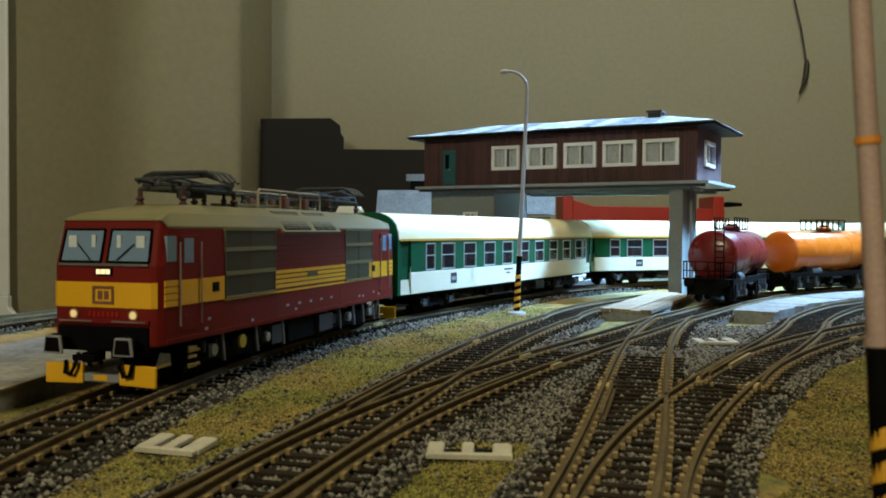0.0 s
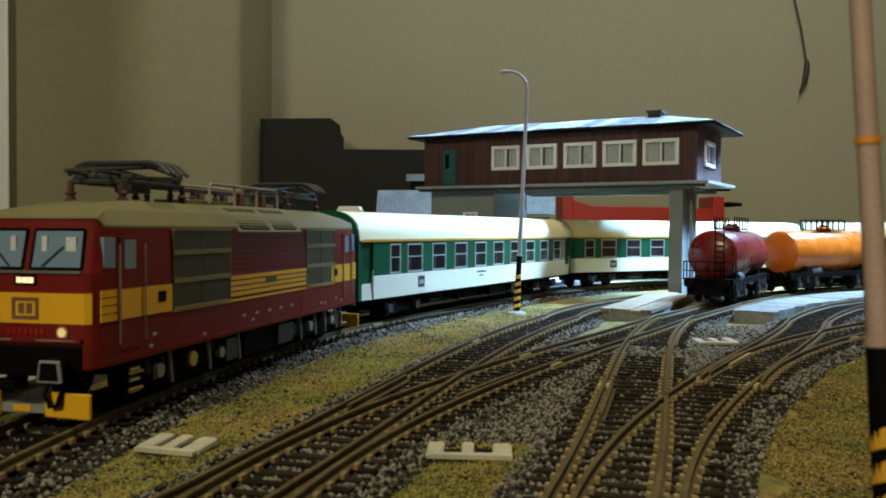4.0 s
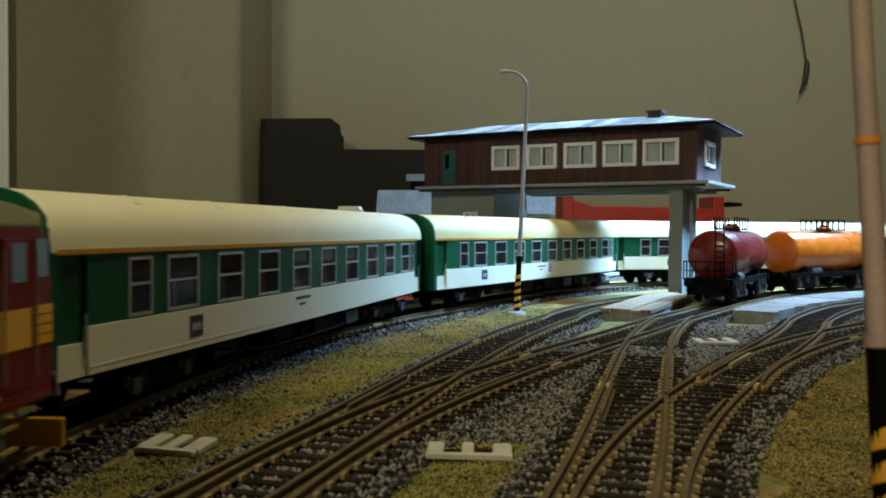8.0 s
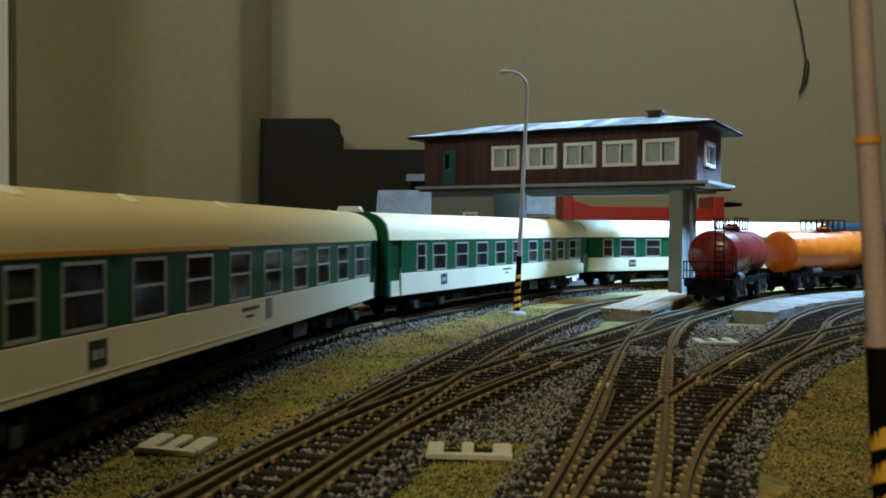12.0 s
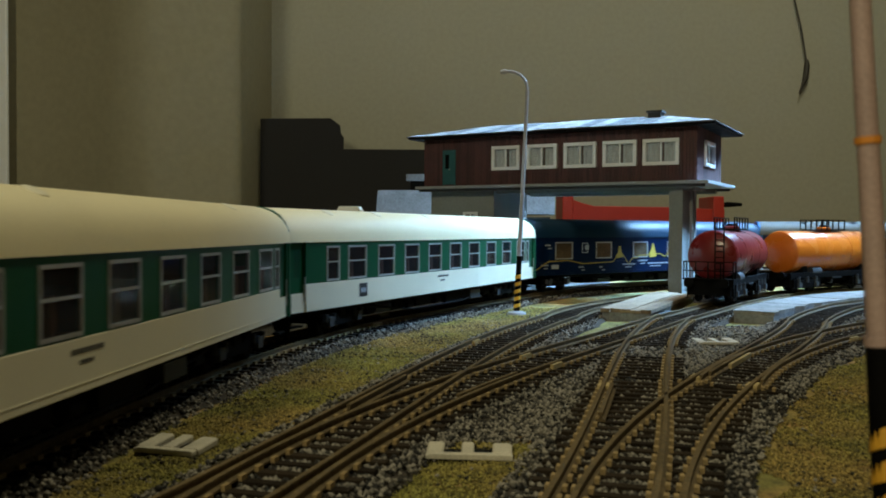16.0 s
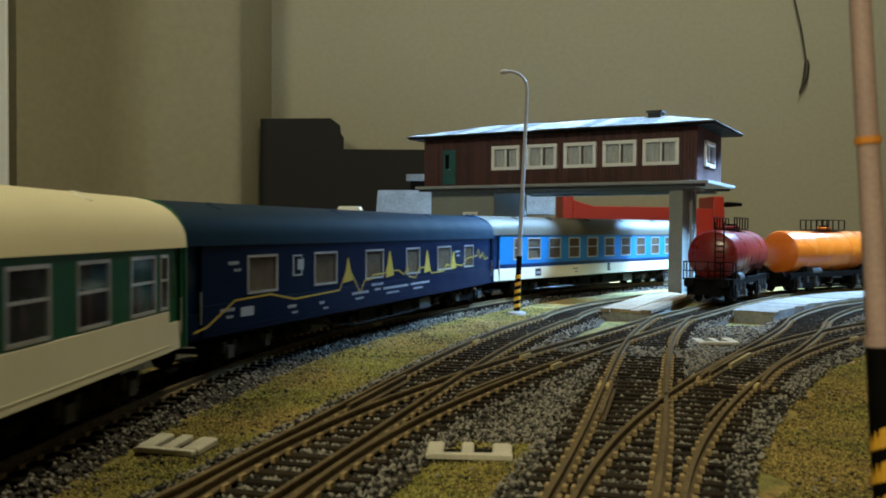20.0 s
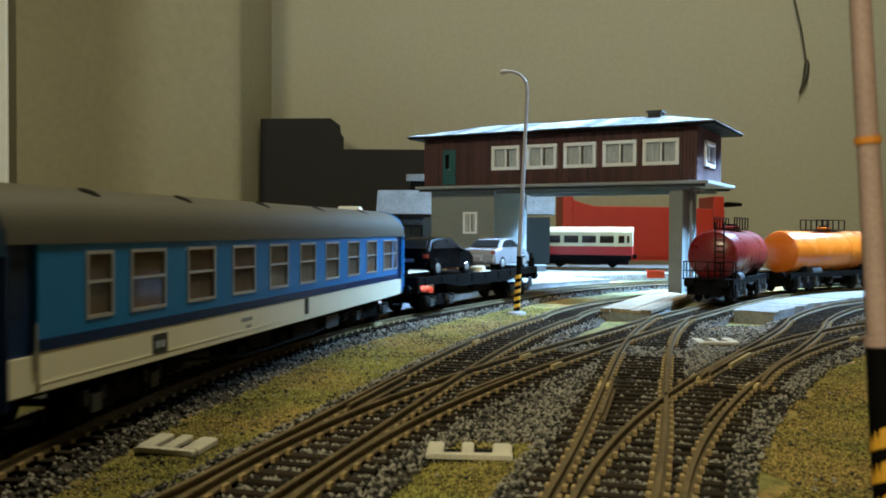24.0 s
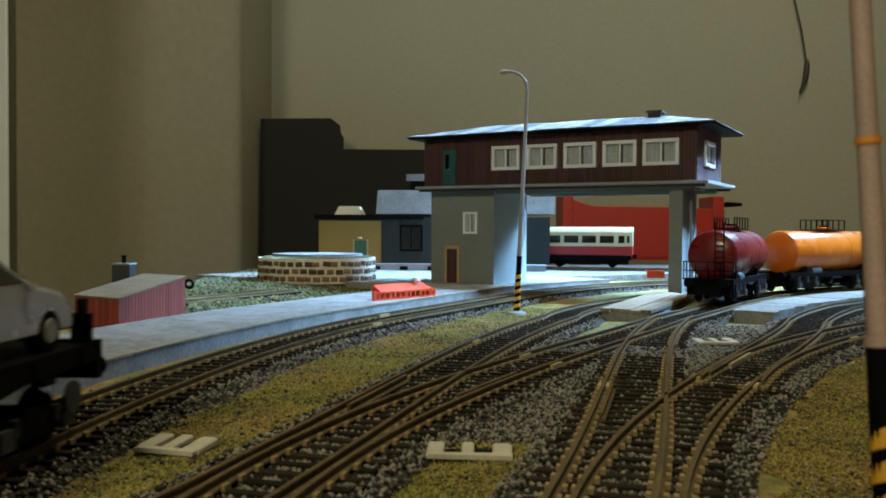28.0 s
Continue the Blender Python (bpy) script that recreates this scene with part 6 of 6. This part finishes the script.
        for x0, x1 in ((18.5, 9.5), (8.5, -1), (-5.5, -13.5), (-14.5, -23)):
            p, r = A.lerp(B, 0.07), A.lerp(B, 0.86)
            part("vent_opening", Geo().prism([(x0, p.y, p.z), (x1, p.y, p.z), (x1, r.y, r.z), (x0, r.y, r.z)], out * 0.12), BLACK, V)
            for k in range(9):
                p, r = A.lerp(B, 0.10 + 0.085 * k), A.lerp(B, 0.10 + 0.085 * k + 0.04)
                part("vent_slat", Geo().prism([(x0, p.y, p.z), (x1, p.y, p.z), (x1, r.y, r.z), (x0, r.y, r.z)], out * 0.45), GRILLE, V)
        for k in range(5):
            part("roof_lug", box(-45 - k * 4.5, -44 - k * 4.5, *sorted((s * 9.0, s * 9.9)), 46.6, 47.9), GRILLE, roof)
        # steps, dampers, pipes and marks along the frame
        part("step_ladder", Geo().box(70.5, 71.2, *sorted((s * 14.6, s * 15.6)), 3.2, 11.4).box(75.2, 75.9, *sorted((s * 14.6, s * 15.6)), 3.2, 11.4), UNDER, C)
        for z in (4.2, 6.8, 9.2):
            part("ladder_rung", box(71.2, 75.2, *sorted((s * 14.4, s * 15.9)), z, z + 0.7), GOLDPLATE, C)
        for x, r in ((62, 1.7), (30, 1.5), (-38, 1.7), (-60, 1.7)):
            part("axle_damper", Geo().tube([(x, s * 14.2, 7.4), (x, s * 15.9, 7.4)], r, 12), STEEL, C, smooth=True)
        for x in (56, 36, 18, -30, -44, -54, -66, -72):
            part("brake_pipe", Geo().tube([(x, s * 14.6, 11.2), (x + 0.6, s * 15.2, 7.5), (x - 0.4, s * 15.0, 3.6)], 0.55, 8), GREYLIGHT, C, smooth=True)
        for x in (24, -3, -28):
            part("panel_seam", side(x, x + 0.35, 12.4, 21.2, 0.08), GRILLE, C)
        for x, z in ((66, 13.6), (64.5, 16.2), (-48, 14.4), (-52, 14.2), (-64, 15.0), (-70, 13.8), (40, 13.4), (10, 14.2)):
            part("side_mark", side(x, x + 1.6, z, z + 0.8, 0.1), PALEPRINT, C)
    # roof gear: busbars, insulators, two folded pantographs
    part("roof_plinth", box(-30, 30, -5, 5, zt - 0.2, zt + 1.4), OLIVE, roof, bevel=0.3)
    part("horn", Geo().tube([(-80, 4, zt - 2.5), (-86, 4, zt - 2.2)], [0.6, 1.3], 10), STEEL, roof)
    for y in (-3.5, 3.5):
        part("busbar", Geo().tube([(40, y, zt + 4.2), (-45, y, zt + 4.2)], 0.35, 8), GREYMETAL, roof)
    for x in (36, 24, 10, -4, -18, -32, -44):
        for y in (-3.5, 3.5):
            part("insulator", Geo().tube([(x, y, zt), (x, y, zt + 0.8), (x, y, zt + 1.2), (x, y, zt + 2.0), (x, y, zt + 2.4), (x, y, zt + 4.2)], [0.9, 0.9, 0.6, 1.0, 0.6, 0.5], 8), GREYMETAL, roof, smooth=True)
    for y in (-4, 4):
        part("roof_rail", Geo().tube([(20, y * 1.7, zt + 0.2), (20, y * 1.7, zt + 5.6), (19, y * 1.7, zt + 6.2), (-28, y * 1.7, zt + 6.2), (-29, y * 1.7, zt + 5.6), (-29, y * 1.7, zt + 0.2)], 0.42, 8), CARD, roof, smooth=True)
        for x in (4, -12):
            part("rail_stay", Geo().tube([(x, y * 1.7, zt), (x, y * 1.7, zt + 6.2)], 0.4, 6), CARD, roof)
            part("insulator_block", box(x - 5, x - 2, y * 1.7 - 1.3, y * 1.7 + 1.3, zt + 0.2, zt + 4.2), INNER, roof, bevel=0.4)
    for c, e in ((50, 1), (-52, -1)):
        f = zt + 4.4
        P = part("pantograph", Geo().tube([(c - 14, -7, f), (c + 14, -7, f)], 0.6, 8).tube([(c - 14, 7, f), (c + 14, 7, f)], 0.6, 8).tube([(c - 14, -7, f), (c - 14, 7, f)], 0.6, 8).tube([(c + 14, -7, f), (c + 14, 7, f)], 0.6, 8).tube([(c, -7, f), (c, 7, f)], 0.5, 8), GREYMETAL, roof)
        for x in (-14, 14):
            for y in (-7, 7):
                part("insulator", Geo().tube([(c + x, y, zt - 1.2), (c + x, y, zt), (c + x, y, zt + 0.9), (c + x, y, zt + 1.5), (c + x, y, zt + 2.2), (c + x, y, f)], [1.3, 1.3, 0.7, 1.3, 0.7, 0.7], 10), BROWNWOOD, P, smooth=True)
        for y in (-5.8, 5.8):
            part("lower_arm", Geo().tube([(c - 12, y, f + 0.8), (c + 20 * 1, y * 0.7, f + 2.2)], 0.5, 8), GREYMETAL, P)
            part("lower_arm", Geo().tube([(c + 12, y, f + 0.9), (c - 18, y * 0.8, f + 2.4)], 0.5, 8), GREYMETAL, P)
            part("upper_arm", Geo().tube([(c + 20, y * 0.7, f + 2.4), (c - 4, y, f + 4.6)], 0.4, 8), GREYMETAL, P)
            part("upper_arm", Geo().tube([(c - 18, y * 0.8, f + 2.6), (c + 3, y, f + 4.6)], 0.4, 8), GREYMETAL, P)
            part("spring", Geo().tube([(c - 5, y * 0.5, f + 0.9), (c + 8, y * 0.5, f + 1.1)], 0.9, 8), STEEL, P)
            part("diagonal", Geo().tube([(c + 18, -y * 0.6, f + 2.3), (c - 4, y, f + 4.4)], 0.28, 6), GREYMETAL, P)
        for x in (-4.5, -1.5, 2.0, 5.0):
            part("collector_bow", Geo().tube([(c + x, -14, f + 2.2), (c + x, -11.5, f + 4.4), (c + x, -9, f + 5.2), (c + x, 9, f + 5.2), (c + x, 11.5, f + 4.4), (c + x, 14, f + 2.2)], 0.55, 8), GREYMETAL, P, smooth=True)
        for x in (-11, 11):
            part("cross_tube", Geo().tube([(c + x, -8, f + 1.2), (c + x, 8, f + 1.2)], 0.8, 8), GREYMETAL, P)
        part("drive_box", box(c - 6, c + 3, -2.5, 2.5, f - 2.2, f + 0.4), GREYMETAL, P, bevel=0.3)
    bogie(C, 46, 7.0, 36.0, side=13.2)
    bogie(C, -46, 7.0, 36.0, side=13.2)
    return C


SALOON = dict(hood=[(-26, 5.0), (-26.3, 9.0), (-25, 11.4), (-18.5, 12.2), (-12, 16.2), (-5.5, 17.6), (2.5, 17.4), (11.5, 12.6), (21.5, 10.6), (25.5, 8.2), (26, 5.0), (25.4, 3.2), (-25.4, 3.2)], waist=12.2,
              rear=[(-16.2, 12.5), (-11.3, 15.6), (-6.2, 16.6), (-4.4, 16.8), (-4.4, 12.6)], front=[(-3.4, 12.6), (-3.4, 16.8), (2.0, 16.5), (8.6, 12.8)], back=((-18.4, 12.6), (-12.4, 16.1)), screen=((11.2, 13.0), (3.2, 17.1)))
HATCH = dict(hood=[(-24.6, 5.0), (-25.4, 9.6), (-24.6, 12.4), (-19.5, 17.2), (-12, 18.6), (2, 18.2), (10.5, 13.6), (21, 11.6), (25, 9.0), (25.6, 5.0), (25, 3.2), (-24, 3.2)], waist=12.6,
             rear=[(-20.4, 13.2), (-17.4, 16.2), (-12, 17.4), (-4.4, 17.6), (-4.4, 13.2)], front=[(-3.4, 13.2), (-3.4, 17.6), (1.6, 17.2), (7.4, 13.4)], back=((-24.3, 12.9), (-20.2, 16.9)), screen=((10.2, 14.0), (2.8, 17.9)))


def road_car(name, label, mat, dark, shape):
    """A saloon or hatchback model car: shell, glass house, wheels. Local x forward."""
    C = thing(name, label, "car")
    hood, waist = shape["hood"], shape["waist"]
    secs = []
    for y, k in ((-10.4, 0.0), (-9.4, 1.0), (9.4, 1.0), (10.4, 0.0)):
        secs.append([(x * (1.0 if k else 0.97), y if z <= waist else y * (1 - 0.035 * (z - waist)), z if k or z < 5 else z - 0.7) for x, z in hood])
    part("shell", Geo().loft(secs), mat, C, bevel=1.1, smooth=True)
    for s in (-1, 1):
        yy = s * 9.95
        for pts in (shape["rear"], shape["front"]):
            part("side_glass", Geo().prism([(x, yy * (1 - 0.035 * (z - waist)) + s * 0.05, z) for x, z in pts], (0, s * 0.35, 0)), dark, C)
        part("door_seam", Geo().box(-3.95, -3.7, *sorted((s * 10.3, s * 10.48)), 4.5, 12.4).box(9.0, 9.25, *sorted((s * 10.3, s * 10.48)), 5.5, 12.0), BLACK, C)
        part("sill_line", box(-14, 13, *sorted((s * 10.1, s * 10.4)), 6.6, 7.1), mat, C)
        part("tail_light", box(-26.4, -24.4, *sorted((s * 7.9, s * 10.0)), 8.8, 10.6), TAILRED, C)
        part("head_light", box(24.2, 26.0, *sorted((s * 5.6, s * 9.4)), 6.4, 8.2), STEEL, C)
        part("mirror", box(8.0, 9.4, *sorted((s * 10.2, s * 11.8)), 11.4, 12.6), mat, C)
        for x in (-16, 16):
            W = part("wheel", Geo().tube([(0, -1.3, 0), (0, -1.2, 0), (0, 1.2, 0), (0, 1.3, 0)], [3.2, 3.7, 3.7, 3.2], 20), BLACK, C, at=mmpose(x, s * 9.3, 3.7), smooth=True)
            part("rim", Geo().tube([(0, s * 1.1, 0), (0, s * 1.5, 0)], [2.5, 2.1], 14), STEEL, W, smooth=True)
            part("wheel_arch", Geo().tube([(x, s * 8.0, 3.9), (x, s * 10.12, 3.9)], 4.5, 18), BLACK, C)
    (xa, za), (xb, zb) = shape["back"]
    part("rear_glass", Geo().prism([(xa, -8.2, za), (xa, 8.2, za), (xb, 7.2, zb), (xb, -7.2, zb)], (-0.5, 0, 0.45)), dark, C)
    (xa, za), (xb, zb) = shape["screen"]
    part("front_glass", Geo().prism([(xa, -8.2, za), (xa, 8.2, za), (xb, 7.2, zb), (xb, -7.2, zb)], (0.5, 0, 0.35)), dark, C)
    part("rear_bumper", box(-27.0, -25.8, -9.4, 9.4, 4.2, 6.6), mat, C, bevel=0.3)
    part("front_bumper", box(25.6, 26.8, -9.4, 9.4, 3.4, 6.0), mat, C, bevel=0.3)
    part("rear_plate", box(-27.2, -26.9, -3, 3, 6.8, 8.4), PALEPRINT, C)
    return C


def car_wagon():
    C = thing("flat_wagon", "black bogie flat wagon with chocks and low side beams", "railway wagon")
    L = 80.0
    part("deck", box(-L, L, -13.5, 13.5, 16.6, 18.0), UNDER, C)
    for s in (-1, 1):
        part("side_beam", Geo().prism([(-L, s * 13, 16.6), (-L, s * 13, 14.4), (-50, s * 13, 14.0), (-34, s * 13, 11.5), (34, s * 13, 11.5), (50, s * 13, 14.0), (L, s * 13, 14.4), (L, s * 13, 16.6)], (0, s * 0.8, 0)), UNDER, C)
        for k in range(9):
            part("stanchion", box(-72 + k * 18, -71 + k * 18, *sorted((s * 13.5, s * 14.2)), 14.0, 17.4), UNDER, C)
        part("hand_wheel", Geo().tube([(-66, s * 14.2, 9), (-66, s * 14.8, 9)], 3.2, 18), GREYMETAL, C)
    for e in (-1, 1):
        part("end_beam", box(*sorted((e * (L - 2), e * L)), -14, 14, 10.5, 18.4), UNDER, C)
        part("coupler", box(*sorted((e * L, e * (L + 5))), -1.5, 1.5, 8, 10.5), BLACK, C)
        for b in (-10.1, 10.1):
            part("buffer", BUFFER, None, C, at=mmpose(e * L, b, 12.1, 0, 0, 0 if e > 0 else 180))
    part("brake_stand", Geo().box(-78, -76.4, 9, 13, 18, 24).box(-78.4, -76, 10.4, 11.8, 24, 27), UNDER, C)
    part("white_roll", Geo().tube([(2, 2, 19.8), (2, 13.5, 19.8)], 1.7, 14), CREAM, C, smooth=True)
    part("white_roll", box(-8, 6, 8, 13, 18.05, 18.6), CREAM, C)
    part("brake_rig", Geo().box(-30, 30, -4, 4, 6, 14).box(-12, 8, 6, 10, 8.5, 14), UNDER, C)
    bogie(C, 55, 5.0, 21.0)
    bogie(C, -55, 5.0, 21.0)
    return C


# ---- assemble ----
room()
ground()
platforms()
tower()
depot()
ring_wall()
shed()
railbus()
red_tray()
platform_bench()
lamp_post(40.5, 473, -4.5, 5.5, 0, POLEGREY, "tall grey station lamp post with a hazard striped base")
lamp_post(43.3, 80.5, -4.5, -9.6, 0, POLEPINK, "grey-pink lamp post with black and yellow hazard base", band=35.4, thick=0.84, share=0.70, n=8, rise=3.6, ring_at=54.2)
pallet(-55.6, 176, -14, 13.4, 9)
pallet(5.5, 173.0, -2, 17.3, 7)
pallet(111.5, 349, 4, 17, 9)
tank_wagon(180, 542, -121, TANKRED, "dark red tank wagon with black railings and ladder", L=90.0)
tank_wagon(272, 623.5, -143, TANKORANGE, "bright orange tank wagon with top walkway", L=105.0, ladder=False)

loco = locomotive()
coach_1 = green_coach("green and white first class coach with orange stripe and pale roof", (-130, 136), 82.5, 18)
coach_2 = green_coach("green and white coach with half orange stripe and beige roof", (22, 136), 84.0, 12, panel=-7, roof=ROOFBEIGE)
coach_3 = green_coach("green and white second class coach, pale roof", None, 84.0, 10)
coach_4 = copy_thing(coach_3, coach_3.matrix_world)
coach_4["label"] = "green and white second class coach with plain pale roof"
coach_5 = sleeping_car()
coach_6 = blue_coach()
flat = car_wagon()
car_a = road_car("hatchback_car", "glossy black car carried on the flat wagon", CARBLACK, SMOKE, HATCH)
car_b = road_car("saloon_car", "silver saloon car carried on the flat wagon", SILVER, SMOKE, SALOON)
car_a.scale = car_b.scale = (1.06, 1.06, 1.06)


# ---- the train's run: seconds and the loco's place along the line ----
RUN = [(0, 1812), (1, 1810.3), (2, 1807.7), (2.5, 1805.8), (3, 1802), (3.5, 1792), (4, 1776), (4.5, 1758.5), (5, 1740), (5.5, 1720), (6, 1696.5), (6.5, 1672), (7, 1646.5), (7.5, 1610), (8, 1569.5), (8.5, 1528), (9, 1488), (9.5, 1446), (10, 1403.5), (10.5, 1361.5), (11, 1320), (11.5, 1281), (12, 1236.5), (12.5, 1188.5), (13, 1142), (13.5, 1096), (14, 1050.5), (14.5, 1004.9), (15, 958.5), (15.5, 913), (16, 864.5), (16.5, 819.5), (17, 774), (17.5, 731.5), (18, 689.5), (18.5, 645.5), (19, 597), (19.5, 547.5), (20, 499.5), (20.5, 449.5), (21, 402), (21.5, 354), (22, 306.5), (22.5, 259), (23, 211), (23.5, 163), (24, 114), (24.5, 62.5), (25, 11.5), (25.5, -37), (26, -88), (26.5, -145), (27, -197), (27.5, -248), (28, -299)]
TRAIN = [(loco, -1.5, 46.0), (coach_1, 238.0, 95.0), (coach_2, 521.0, 95.0), (coach_3, 804.0, 95.0), (coach_4, 1087.0, 95.0), (coach_5, 1380.5, 110.0), (coach_6, 1674.0, 95.0), (flat, 1900.0, 55.0)]


def vehicle_pose(s, half):
    a, b = on_line(s - half), on_line(s + half)
    m, u = (a + b) / 2, a - b
    return mmpose(m[0], m[1], 0, 0, 0, math.degrees(math.atan2(u[1], u[0])))


def motions():
    """Key the train: each vehicle rides on its two bogies, the bogies turn with the curve, the wheels roll."""
    for ob, behind, half in TRAIN:
        turn = 1.0 if ob == loco else 0.0
        walk(ob, [(t, vehicle_pose(s + behind, half) @ mmpose((1.0 + 0.35 * min(t, 3.0)) * turn * min(1.0, max(0.0, 1.6 - t / 5.0)), 1.1 * turn, 0, 0, 0, -2.5 * turn * max(0.0, 1 - t / 8.0))) for t, s in RUN])
        for b in [c for c in ob.children if c.name.startswith("bogie") and "equipment" not in c.name]:
            place = b.location.x / MM
            rows = []
            for t, s in RUN[::2] + ([RUN[-1]] if len(RUN) % 2 == 0 else []):
                c = s + behind - place
                p, q = on_line(c - 12), on_line(c + 12)
                own = math.atan2(*(p - q)[::-1])
                body = vehicle_pose(s + behind, half).to_euler().z
                d = (own - body + math.pi) % math.tau - math.pi
                rows.append((t, mmpose(place, 0, 0, 0, 0, math.degrees(d))))
            walk(b, rows)
            # the wheelsets of the locomotive and of the open wagon, whose wheels show, roll
            if ob in (loco, flat):
                ts, ss = [r[0] for r in RUN], [r[1] for r in RUN]
                for ws in [c for c in b.children if c.name.startswith("wheelset")]:
                    x, _, r = ws.location / MM
                    steps = [k / 15 for k in range(28 * 15 + 1)]
                    walk(ws, [(t, mmpose(x, 0, r, 0, math.degrees((ss[0] - float(np.interp(t, ts, ss))) / r), 0)) for t in steps])
    for car, place in ((car_a, 37.0), (car_b, -47.0)):
        walk(car, [(t, vehicle_pose(s + 1900.0, 55.0) @ mmpose(place, 0, 18.0, 0, 0, 180)) for t, s in RUN])


# ---- small pieces and scatter last ----
tracks()
stones()
flock()
motions()
